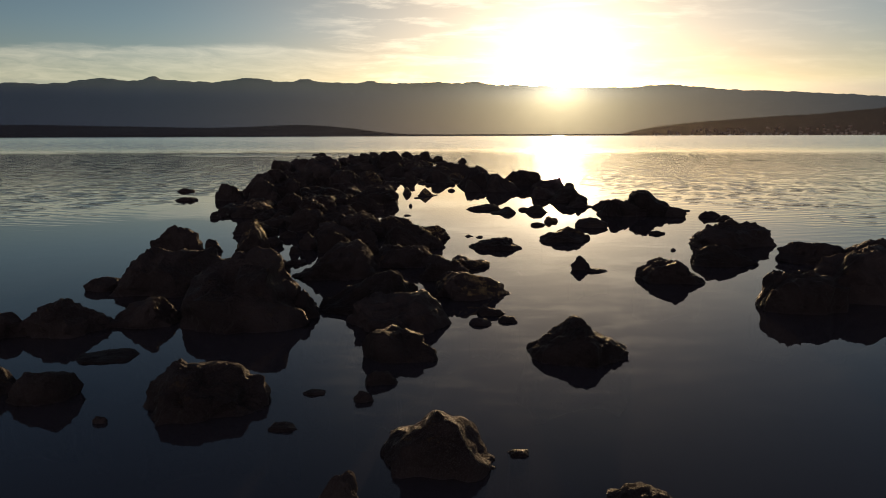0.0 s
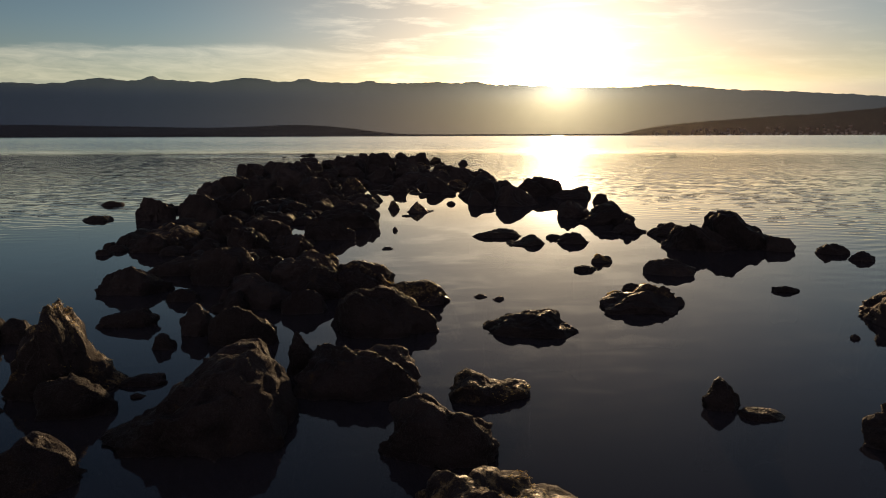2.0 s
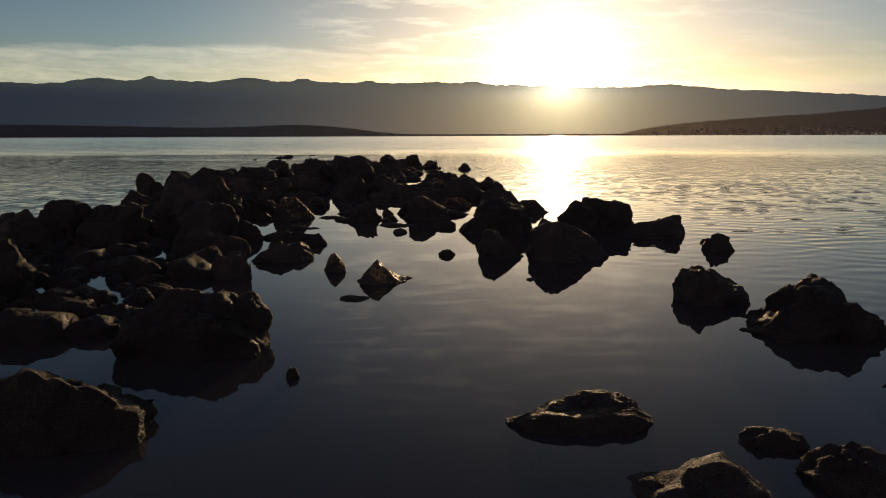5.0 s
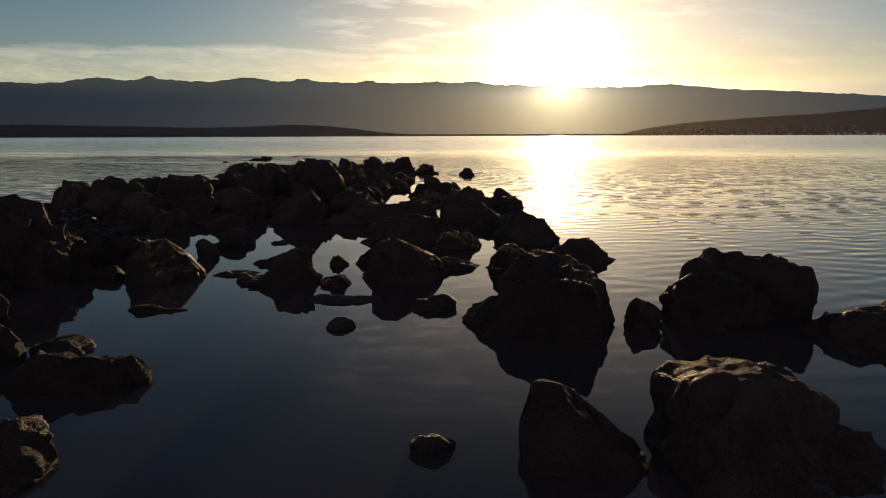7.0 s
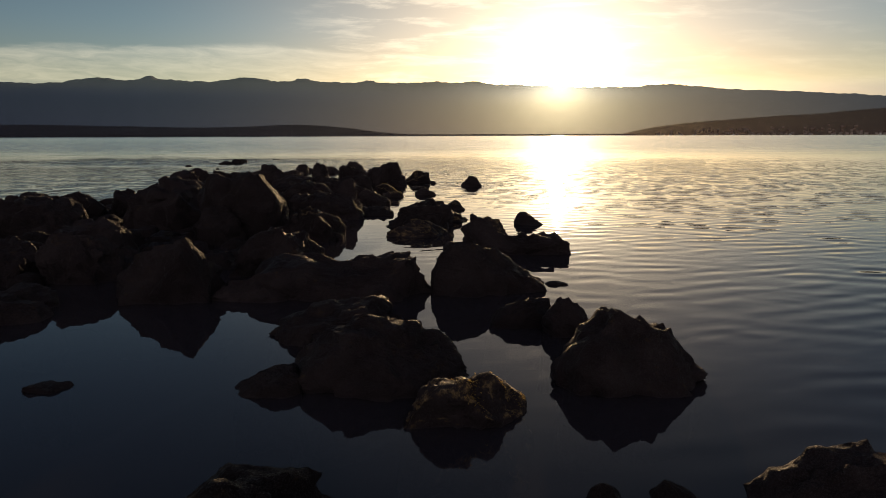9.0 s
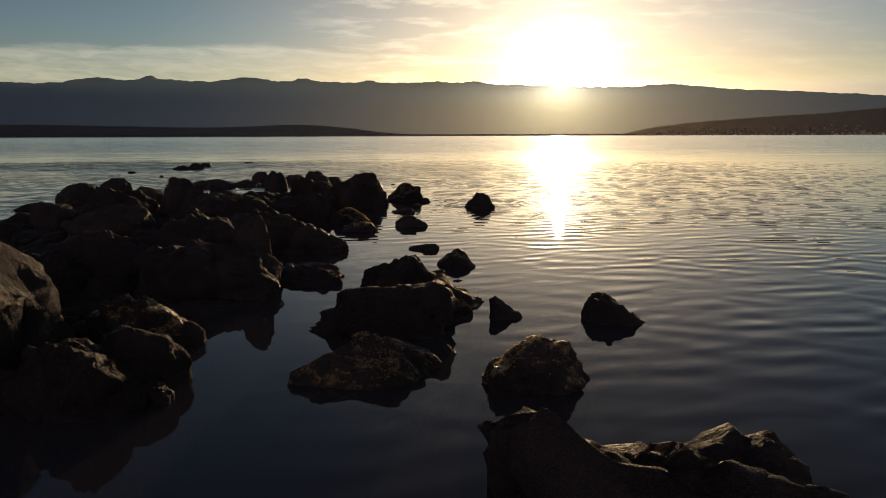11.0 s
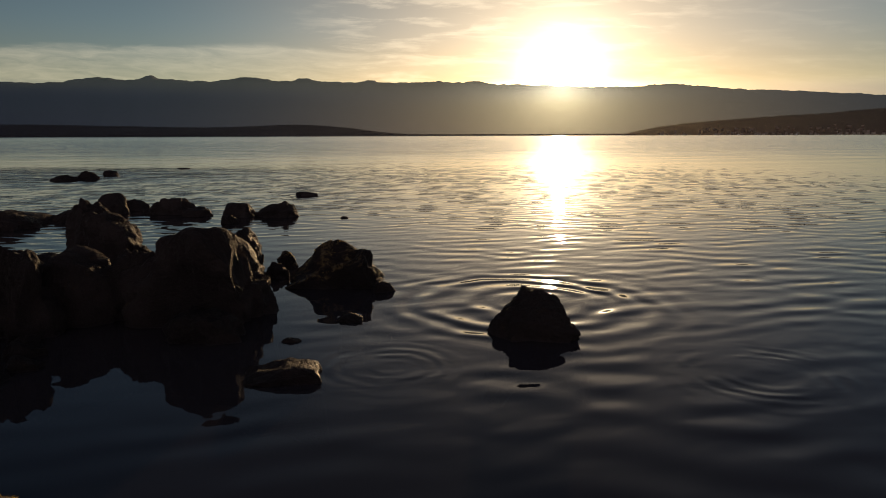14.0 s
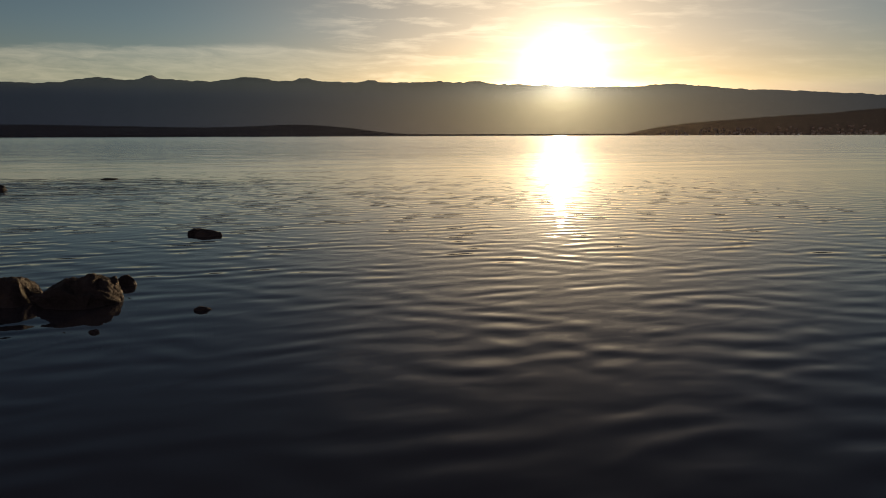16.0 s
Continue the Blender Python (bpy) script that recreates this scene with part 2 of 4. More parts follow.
def far_material(name, dark, light, haze, ridge_light=None, air=(0.78, 0.87, 1.0)):
    """Distance with imitated haze: the solid is part see-through, so tinted bright sky behind shows."""
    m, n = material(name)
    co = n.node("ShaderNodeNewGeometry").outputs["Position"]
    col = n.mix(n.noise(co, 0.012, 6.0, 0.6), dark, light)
    if ridge_light:
        # paler, less blue tone painted up the ridge stands in for its sunlit crest
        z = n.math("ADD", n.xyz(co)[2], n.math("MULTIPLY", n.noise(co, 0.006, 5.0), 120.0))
        col = n.mix(n.step(z, 270.0, 360.0), col, ridge_light)
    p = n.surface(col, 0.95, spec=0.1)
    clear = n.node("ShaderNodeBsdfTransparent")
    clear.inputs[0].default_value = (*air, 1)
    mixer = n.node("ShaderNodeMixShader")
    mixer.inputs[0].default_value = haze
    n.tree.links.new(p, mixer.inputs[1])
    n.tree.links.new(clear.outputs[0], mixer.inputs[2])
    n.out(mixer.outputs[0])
    return m


def plain_material(name, color, rough=0.8, scale=3.0):
    m, n = material(name)
    co = n.node("ShaderNodeNewGeometry").outputs["Position"]
    col = n.mix(n.noise(co, scale, 4.0), tuple(c * 0.75 for c in color), tuple(min(1, c * 1.2) for c in color))
    n.out(n.surface(col, rough))
    return m


def weed_material():
    """Thin wet fronds that glow when the low sun stands behind them."""
    m, n = material("golden_weed")
    co = n.node("ShaderNodeNewGeometry").outputs["Position"]
    col = n.mix(n.noise(co, 9.0, 4.0), (0.40, 0.27, 0.07), (0.78, 0.57, 0.18))
    through_leaf = n.node("ShaderNodeBsdfTranslucent")
    n.plug(through_leaf.inputs["Color"], col)
    mixer = n.node("ShaderNodeMixShader")
    mixer.inputs[0].default_value = 0.65
    n.tree.links.new(n.surface(col, 0.4), mixer.inputs[1])
    n.tree.links.new(through_leaf.outputs[0], mixer.inputs[2])
    n.out(mixer.outputs[0])
    return m


ROCK = rock_material("wet_limestone", False)
WEED = weed_material()
WEEDY_ROCK = rock_material("weed_covered_limestone", True)
WATER = water_material()
# haze put into the materials: a see-through share, and blue in the mountains
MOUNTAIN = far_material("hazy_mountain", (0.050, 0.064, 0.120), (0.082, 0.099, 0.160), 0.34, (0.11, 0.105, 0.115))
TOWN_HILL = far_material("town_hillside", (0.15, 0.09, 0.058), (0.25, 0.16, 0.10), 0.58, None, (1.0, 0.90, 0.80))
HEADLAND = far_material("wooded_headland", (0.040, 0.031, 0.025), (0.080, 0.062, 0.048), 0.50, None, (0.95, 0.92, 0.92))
PLASTER = far_material("house_plaster", (0.50, 0.45, 0.40), (0.66, 0.60, 0.54), 0.38, None, (1.0, 0.92, 0.82))
TILES = far_material("roof_tiles", (0.26, 0.15, 0.11), (0.36, 0.20, 0.15), 0.55, None, (1.0, 0.88, 0.75))
SILT = plain_material("dark_silt", (0.05, 0.042, 0.038), 0.9, 1.4)
BOAT_WHITE = plain_material("white_hull", (0.8, 0.8, 0.78), 0.4)


# ---- mesh helpers ----
def mesh_object(name, verts, faces, mat, smooth=True):
    me = bpy.data.meshes.new(name)
    me.from_pydata(verts, [], faces)
    me.update()
    if smooth:
        me.shade_smooth()
    me.materials.append(mat)
    return new(name, me)


def part(name, bm, mat, parent, label=""):
    me = bpy.data.meshes.new(name)
    bm.to_mesh(me)
    bm.free()
    me.materials.append(mat)
    ob = new(name, me)
    ob.parent = parent
    return tagged(ob, label)


# ---- sea ----
def sea():
    # rings of quads from the rocks out to the far shore, one sheet
    radii = [0, 4, 10, 25, 60, 150, 400, 1000, 2500, 4800]
    verts, faces, k = [(0, 30, 0)], [], 48
    for r in radii[1:]:
        verts += [(r * math.cos(2 * math.pi * i / k), 30 + r * math.sin(2 * math.pi * i / k), 0) for i in range(k)]
    for i in range(k):
        faces.append((0, 1 + i, 1 + (i + 1) % k))
    for j in range(len(radii) - 2):
        a, b = 1 + j * k, 1 + (j + 1) * k
        faces += [(a + i, b + i, b + (i + 1) % k, a + (i + 1) % k) for i in range(k)]
    ob = mesh_object("water", verts, faces, WATER)
    return tagged(ob, "calm dark sea reflecting a low golden sun", "sea", kind="structure")


sea()


def seabed():
    """Dark silt and stones under the shallows, falling away to the deep."""
    xs = [-4800, -900, -200, -60, -30, -20] + [-15 + 0.5 * i for i in range(61)] + [20, 30, 60, 200, 900, 4800]
    ys = [-4800, -900, -200, -60, -20, -10] + [-4 + 0.6 * i for i in range(140)] + [90, 110, 150, 300, 900, 4800]
    verts, faces, k = [], [], len(xs)
    for y in ys:
        for x in xs:
            off = max(0, abs(x + 1.5) - 6, y - 70, -4 - y)
            lump = noise.fractal(Vector((x * 0.8, y * 0.8, 4.0)), 1.0, 2.0, 4) if off < 20 else 0
            verts.append((x, y, max(-6, -0.85 - 0.1 * off) + 0.28 * lump))
    for j in range(len(ys) - 1):
        faces += [(j * k + i, j * k + i + 1, j * k + k + i + 1, j * k + k + i) for i in range(k - 1)]
    return tagged(mesh_object("seabed", verts, faces, SILT), "dark silty sea bed under shallow water", "sea bed", kind="structure")


seabed()


# ---- distance ----
def hills(az, bumps):
    return sum(h * math.exp(-((az - c) / w) ** 2) for c, h, w in bumps)


def range_mesh(name, az0, az1, near, deep, height, mat, steps, rough, scale):
    """A strip of hills round the camera's far end: height(az) in degrees as seen from the water."""
    rows, verts, faces = 9, [], []
    for i in range(steps + 1):
        az = az0 + (az1 - az0) * i / steps
        s, c = math.sin(radians(az)), math.cos(radians(az))
        for j in range(rows):
            f = j / (rows - 1)
            r = near + deep * f
            top = (near + deep) * math.tan(radians(height(az)))
            lift = f ** 0.8
            gully = noise.fractal(Vector((az * scale, f * 2.2, near * 0.01)), 1.0, 2.0, 4) * rough
            z = top * max(0, lift + gully * f * (1.15 - f) + (noise.fractal(Vector((az * scale * 3, 1.5, near)), 1.0, 2.0, 5) * rough * 0.16 if j == rows - 1 else 0))
            verts.append((r * s, r * c, z - 1 if j == 0 else z))
    # back wall down to the water closes the form
    back = len(verts)
    for i in range(steps + 1):
        az = az0 + (az1 - az0) * i / steps
        verts.append(((near + deep * 1.3) * math.sin(radians(az)), (near + deep * 1.3) * math.cos(radians(az)), -1))
    for i in range(steps):
        for j in range(rows - 1):
            a = i * rows + j
            faces.append((a, a + rows, a + rows + 1, a + 1))
        a = i * rows + rows - 1
        faces.append((a, a + rows, back + i + 1, back + i))
    return mesh_object(name, verts, faces, mat)


def ridge(az):
    base = 4.20 - 0.31 / (1 + math.exp((4.5 - az) / 2)) - 0.012 * max(0, az - 4) - 0.0020 * max(0, az - 16) ** 2
    tops = hills(az, ((-25.9, 0.42, 2.0), (-22.2, 0.30, 0.5), (-21.5, 0.34, 2.4), (-15.2, 0.40, 2.0), (-10.9, 0.28, 1.0),
                      (-5.8, 0.20, 0.5), (-0.6, 0.10, 0.5), (2.5, 0.13, 0.9), (17.8, 0.27, 2.2), (-36, 0.2, 5.0)))
    return (base + tops) * math.cos(radians(az))


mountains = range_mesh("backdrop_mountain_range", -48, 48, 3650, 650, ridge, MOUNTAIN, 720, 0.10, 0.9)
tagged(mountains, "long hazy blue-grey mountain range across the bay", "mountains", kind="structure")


def cape_left(az):
    return 0.13 + 0.62 / (1 + math.exp((az + 6.0) / 1.2)) + hills(az, ((-11.5, 0.16, 3.0), (-31, 0.12, 6), (-19, -0.06, 3)))


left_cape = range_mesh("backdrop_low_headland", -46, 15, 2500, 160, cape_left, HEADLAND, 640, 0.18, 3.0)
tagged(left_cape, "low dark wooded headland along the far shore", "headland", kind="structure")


def cape_right(az):
    return 0.12 + 0.70 * (1 - math.exp(-max(0, az - 14.2) / 3)) + 0.05 * max(0, az - 14.2) + hills(az, ((33, 0.18, 3),))


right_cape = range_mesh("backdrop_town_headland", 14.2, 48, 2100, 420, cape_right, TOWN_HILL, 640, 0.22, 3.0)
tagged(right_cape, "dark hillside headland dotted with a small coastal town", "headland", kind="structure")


def box(bm, x0, x1, y0, y1, z0, z1):
    v = [bm.verts.new((x, y, z)) for z in (z0, z1) for x, y in ((x0, y0), (x1, y0), (x1, y1), (x0, y1))]
    for q in ((0, 3, 2, 1), (4, 5, 6, 7), (0, 1, 5, 4), (1, 2, 6, 5), (2, 3, 7, 6), (3, 0, 4, 7)):
        bm.faces.new([v[i] for i in q])


def house():
    """A far two-storey house with a hipped tile roof."""
    root = new("house")
    bm = bmesh.new()
    box(bm, -4.5, 4.5, -3.2, 3.2, -6, 5)
    part("wall", bm, PLASTER, root)
    bm = bmesh.new()
    v = [bm.verts.new(p) for p in ((-5, -3.7, 5), (5, -3.7, 5), (5, 3.7, 5), (-5, 3.7, 5), (-2.2, 0, 7.2), (2.2, 0, 7.2))]
    for q in ((0, 1, 5, 4), (1, 2, 5), (2, 3, 4, 5), (3, 0, 4), (3, 2, 1, 0)):
        bm.faces.new([v[i] for i in q])
    part("roof", bm, TILES, root, "brown tile roof")
    return tagged(root, "small pale plastered house with a tile roof on the hillside", "house", "houses of the far town")


def cape_surface(az, f):
    """Where the right headland's slope lies, for the houses on it."""
    gully = noise.fractal(Vector((az * 3.0, f * 2.2, 21.0)), 1.0, 2.0, 4) * 0.22
    r = 2100 + 420 * f
    z = 2520 * math.tan(radians(cape_right(az))) * max(0, f ** 0.8 + gully * f * (1.15 - f))
    return Vector((r * math.sin(radians(az)), r * math.cos(radians(az)), z))


town = random.Random(5)
first = house()
for i in range(110):
    az = 16.5 + 16.5 * town.random() ** 0.9
    f = 0.02 + 0.30 * town.random() ** 2.2
    p = cape_surface(az, f)
    m = pose(p.x, p.y, p.z - 1, 0, 0, town.uniform(-40, 40) - az) @ Matrix.Scale(town.uniform(0.6, 0.85), 4)
    if i == 0:
        first.matrix_basis = m
    else:
        copy_thing(first, m)


def boat():
    root = new("boat")
    bm = bmesh.new()
    v = [bm.verts.new(p) for p in ((-5, -1.4, 1.4), (3, -1.5, 1.5), (6, 0, 1.9), (3, 1.5, 1.5), (-5, 1.4, 1.4),
                                   (-4.6, -0.9, -0.4), (3, -0.8, -0.4), (4.8, 0, -0.3), (3, 0.8, -0.4), (-4.6, 0.9, -0.4))]
    for q in ((0, 1, 6, 5), (1, 2, 7, 6), (2, 3, 8, 7), (3, 4, 9, 8), (4, 0, 5, 9), (4, 3, 2, 1, 0), (5, 6, 7, 8, 9)):
        bm.faces.new([v[i] for i in q])
    part("hull", bm, BOAT_WHITE, root)
    bm = bmesh.new()
    box(bm, -2.5, 1.8, -1, 1, 1.4, 3.2)
    part("cabin", bm, BOAT_WHITE, root)
    bm = bmesh.new()
    bmesh.ops.create_cone(bm, cap_ends=True, segments=8, radius1=0.12, radius2=0.07, depth=7, matrix=Matrix.Translation((0.4, 0, 6.4)))
    part("mast", bm, BOAT_WHITE, root)
    return tagged(root, "small white motor boat moored off the far town", "boat", "moored boats")


moored = boat()
moored.matrix_basis = pose(2040 * math.sin(radians(22.1)), 2040 * math.cos(radians(22.1)), 0, 0, 0, 30)
for az in (25.9, 31.4):
    copy_thing(moored, pose(2040 * math.sin(radians(az)), 2040 * math.cos(radians(az)), 0, 0, 0, 60 - az))


# ---- rocks ----
SPHERES = {}


def unit_sphere(sub):
    if sub not in SPHERES:
        bm = bmesh.new()
        bmesh.ops.create_icosphere(bm, subdivisions=sub, radius=1.0)
        bm.verts.ensure_lookup_table()
        SPHERES[sub] = (np.array([v.co[:] for v in bm.verts]), [tuple(v.index for v in f.verts) for f in bm.faces])
        bm.free()
    return SPHERES[sub]


def rock_shape(w, d, h, outline, seed, lean, sub, split=0):
    """A broken boulder w wide, d deep and h above the water, whose crest follows outline from west to east and leans north."""
    rnd = random.Random(seed * 7 + 1)
    pts, faces = unit_sphere(sub)
    # a block with soft corners, then broken along flat planes: flanks, shoulders and a tilted top
    power = rnd.uniform(3.0, 5.0)
    q = pts / (np.abs(pts) ** power).sum(axis=1)[:, None] ** (1 / power)
    cuts = [(i * 1.12 + rnd.uniform(-0.45, 0.45), rnd.uniform(-0.25, 0.3), rnd.uniform(0.68, 0.9)) for i in range(6)]
    cuts += [(i * 1.6 + rnd.uniform(-0.7, 0.7), rnd.uniform(0.4, 0.85), rnd.uniform(0.66, 0.88)) for i in range(4)]
    cuts += [(rnd.uniform(0, 6.3), rnd.uniform(0.88, 0.98), rnd.uniform(0.68, 0.85))]
    for az, nz, keep in cuts:
        nr = math.sqrt(1 - nz * nz)
        face = np.array((nr * math.cos(az), nr * math.sin(az), nz))
        along = q @ face
        q = q - np.maximum(along - along.max() * keep, 0)[:, None] * face
    a, b, c = q.T
    a = 2 * (a - a.min()) / (a.max() - a.min()) - 1
    b = 2 * (b - b.min()) / (b.max() - b.min()) - 1
    # bend the crest to the wanted outline
    k = 24 if sub > 3 else 10
    bins = np.clip(((a + 1) * k / 2).astype(int), 0, k - 1)
    top = np.array([max(0.25, c[bins == i].max() if (bins == i).any() else 0.25) for i in range(k)])
    lift = np.clip(c / np.interp(a, (np.arange(k) + 0.5) * 2 / k - 1, top), -1.2, 1.0)
    ends = np.array(outline, dtype=float)
    if len(outline) == 5:
        ends[0] *= 0.8
        ends[4] *= 0.8
    crest = np.interp(a, np.linspace(-1, 1, len(ends)), ends)
    deep = 0.35 + 0.4 * h
    x, y, z = a * 0.5 * w, b * 0.5 * d, np.where(lift > 0, lift * crest * h, lift * deep)
    x = np.where(lift > 0, x * (1 - 0.06 * lift), x * (1 - 0.10 * lift))
    y = np.where(lift > 0, y + lift * d * lean, y)
    size = (w + d + 2 * h) / 4
    amp = min(1.0, 0.35 + 1.2 * h / size)
    off = Vector((rnd.uniform(-50, 50), rnd.uniform(-50, 50), rnd.uniform(-50, 50)))
    out = []
    for vx, vy, vz, (da, db, dc) in zip(x.tolist(), y.tolist(), z.tolist(), pts.tolist()):
        s = Vector((vx, vy, vz)) / size
        near, cells = noise.voronoi(s * 2.1 + off)
        k = 0.075 * noise.noise(s * 1.9 + off) + 0.092 * noise.cell(cells[0] * 7.3) * min(1.0, (near[1] - near[0]) / 0.10)
        near, cells = noise.voronoi(s * 5.3 + off)
        k += 0.048 * noise.cell(cells[0] * 9.1) * min(1.0, (near[1] - near[0]) / 0.10) - 0.05 * abs(noise.noise(s * 4.1 + off))
        if sub > 3:
            k += 0.024 * noise.noise(s * 11.0 + off) - 0.014 * abs(noise.noise(s * 17.0 + off))
        if sub > 4:
            k += 0.017 * noise.noise(s * 37.0 + off)
        k *= size * amp
        out.append((vx + k * da, vy + k * db * 0.8, vz + k * (0.25 if vz < 0 else max(dc, 0.0) * 0.85)))
    # true to the wanted height, and to the width at the waterline
    arr = np.array(out)
    arr[:, 2] = np.where(arr[:, 2] > 0, arr[:, 2] * h / max(arr[:, 2].max(), 0.01), arr[:, 2])
    if split:
        # one broken face that looks up and to the side
        face = np.array((0.6 * split, 0.15, 0.75))
        over = np.maximum(arr @ (face / np.array((w / 2, d / 2, h))) - 0.80, 0)
        arr -= 0.7 * over[:, None] * face * np.array((w / 2, d / 2, h))
        arr[:, 2] = np.where(arr[:, 2] > 0, arr[:, 2] * h / max(arr[:, 2].max(), 0.01), arr[:, 2])
    foot = arr[np.abs(arr[:, 2]) < 0.2 * h + 0.02, 0]
    arr[:, 0] = (arr[:, 0] - (foot.max() + foot.min()) / 2) * w / (foot.max() - foot.min())
    return [tuple(p) for p in arr.tolist()], faces


def rock_words(w, h, o):
    if w < 0.3:
        return "stone", "small dark wet stone just breaking the water", "stone"
    if h < 0.17 * w:
        return "flat_rock", "low flat dark rock washed by calm sea", "rock"
    shape = "rounded"
    if min(o) >= 0.65:
        shape = "blocky flat-topped"
    elif max(o[0], o[-1]) <= 0.45 and h > 0.35 * w:
        shape = "pointed"
    elif abs(o[-1] - o[0]) > 0.3:
        shape = "wedge-shaped"
    if w > 0.9:
        return "boulder", f"large {shape} dark limestone boulder standing in shallow sea", "boulder"
    return "rock", f"{shape} dark wet rock rising from the calm sea", "rock"


ROCKS = []


def weed_tufts(ob, seed, w, side):
    """Short curled fronds of golden weed in clumps on a rock's upper flank, one mesh under the rock."""
    rnd = random.Random(seed)
    spots = [v for v in ob.data.vertices if v.normal.z > 0.35 and v.co.z > 0.04 and v.co.x * side > -0.12 * w
             and noise.noise(v.co * 5.0 + Vector((seed, 0, 0))) > 0.06]
    rnd.shuffle(spots)
    verts, faces = [], []
    for v in spots[:900]:
        for _ in range(3):
            lie = (v.normal * rnd.uniform(0.25, 0.8) + Vector((rnd.uniform(-1, 1), rnd.uniform(-1, 1), rnd.uniform(-0.6, 0.4)))).normalized()
            wide = lie.cross(Vector((rnd.uniform(-1, 1), rnd.uniform(-1, 1), 0.3))).normalized() * rnd.uniform(0.0014, 0.0032)
            at = v.co - v.normal * 0.003 + Vector((rnd.uniform(-0.012, 0.012), rnd.uniform(-0.012, 0.012), 0))
            k, reach = len(verts), rnd.uniform(0.010, 0.024)
            for f, thin in ((0, 0.7), (0.5, 1.0), (1.0, 0.35)):
                p = at + lie * reach * f - Vector((0, 0, 0.35 * reach * f * f))
                verts += [tuple(p - wide * thin), tuple(p + wide * thin)]
            faces += [(k, k + 1, k + 3, k + 2), (k + 2, k + 3, k + 5, k + 4)]
    if faces:
        tufts = mesh_object("weed", verts, faces, WEED)
        tufts.parent = ob
        tagged(tufts, "tufts of golden brown sea weed", kind="stuff")


def rock(x, y, w, d, h, outline, seed, lean, weed=0):
    ROCKS.append((x, y, w))
    name, label, category = rock_words(w, h, outline)
    sub = 5 if w > 0.8 else 4 if w > 0.28 else 3
    weedy = weed != 0
    verts, faces = rock_shape(w, d, h, outline, seed, lean, sub, weed)
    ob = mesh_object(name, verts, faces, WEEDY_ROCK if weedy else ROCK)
    ob.location = (x, y, 0)
    if weedy:
        weed_tufts(ob, seed, w, weed)
    tagged(ob, label, category, "rocks of the old breakwater")


rock(1.15, 3.81, 0.47, 0.33, 0.15, (0.3, 0.8, 1, 0.9, 0.4), 13, 0.04)
rock(-0.64, 3.82, 0.30, 0.21, 0.26, (0.3, 0.6, 1, 0.9, 0.4), 11, 0)
rock(-0.05, 4.50, 0.80, 0.64, 0.40, (0.05, 0.37, 0.65, 0.81, 1.0, 0.93, 0.74, 0.36, 0.05), 12, 0.02)
rock(0.52, 4.57, 0.16, 0.11, 0.03, (0.4, 1, 0.8, 0.8, 0.5), 15, -0.08)
rock(-1.23, 5.02, 0.23, 0.16, 0.04, (0.5, 1, 1, 0.8, 0.5), 10, -0.08)
rock(-2.69, 5.14, 0.12, 0.08, 0.05, (0.6, 1, 1, 0.9, 0.5), 8, 0.04)
rock(-1.99, 5.47, 1.13, 0.79, 0.36, (0.6, 1, 0.95, 0.9, 0.6), 9, 0.06)
rock(-0.68, 5.58, 0.18, 0.12, 0.08, (0.6, 1, 1, 0.9, 0.6), 16, 0)
rock(-3.44, 5.68, 0.61, 0.43, 0.26, (0.4, 0.8, 0.8, 1, 0.9), 7, -0.05)
rock(-1.13, 5.76, 0.20, 0.14, 0.03, (0.5, 1, 1, 0.8, 0.5), 17, -0.05)
rock(-3.99, 5.85, 0.46, 0.32, 0.30, (0.9, 1, 0.9, 0.7, 0.3), 6, 0)
rock(-0.56, 6.02, 0.30, 0.21, 0.11, (0.7, 1, 0.8, 0.6, 0.1), 18, 0.04)
rock(-3.41, 6.74, 0.60, 0.42, 0.05, (0.4, 0.8, 1, 0.9, 0.6), 3, 0.04)
rock(-0.44, 6.78, 0.76, 0.53, 0.28, (1, 0.9, 0.7, 0.6, 0.3), 258, 0.06)
rock(1.40, 6.79, 1.09, 0.87, 0.36, (0.07, 0.44, 0.62, 0.81, 1.0, 0.76, 0.5, 0.27, 0.06), 14, 0.02)
rock(-5.07, 7.64, 0.85, 0.60, 0.27, (0.7, 0.9, 1, 0.9, 0.5), 1, 0)
rock(-4.36, 7.74, 0.99, 0.70, 0.39, (0.3, 0.8, 1, 0.75, 0.4), 2, -0.05)
rock(-0.55, 7.92, 1.28, 0.90, 0.37, (0.85, 0.85, 0.85, 1, 0.4), 257, 0.06)
rock(0.43, 7.96, 0.27, 0.19, 0.07, (0.5, 1, 0.9, 0.7, 0.4), 19, 0.02)
rock(-3.59, 8.10, 0.85, 0.60, 0.31, (0.3, 0.6, 0.8, 1, 0.5), 5, -0.08)
rock(0.76, 8.10, 0.25, 0.18, 0.06, (0.4, 1, 0.9, 0.8, 0.4), 21, 0)
rock(-2.44, 8.16, 1.70, 1.19, 0.84, (0.75, 0.85, 0.95, 1, 0.5), 254, 0.18)
rock(-1.75, 8.40, 0.44, 0.31, 0.34, (0.3, 0.7, 1, 0.5, 0.2), 259, 0.06)
rock(0.59, 8.43, 0.35, 0.25, 0.11, (0.6, 1, 0.9, 0.7, 0.3), 20, -0.08)
rock(4.55, 8.69, 1.12, 0.78, 0.49, (0.5, 0.9, 1, 1, 0.8), 22, -0.05)
rock(-0.97, 8.83, 1.36, 0.95, 0.49, (0.3, 0.45, 0.75, 1, 0.5), 256, 0.18)
rock(5.91, 9.41, 1.86, 1.30, 0.67, (0.5, 0.85, 1, 1, 0.8), 23, 0.04)
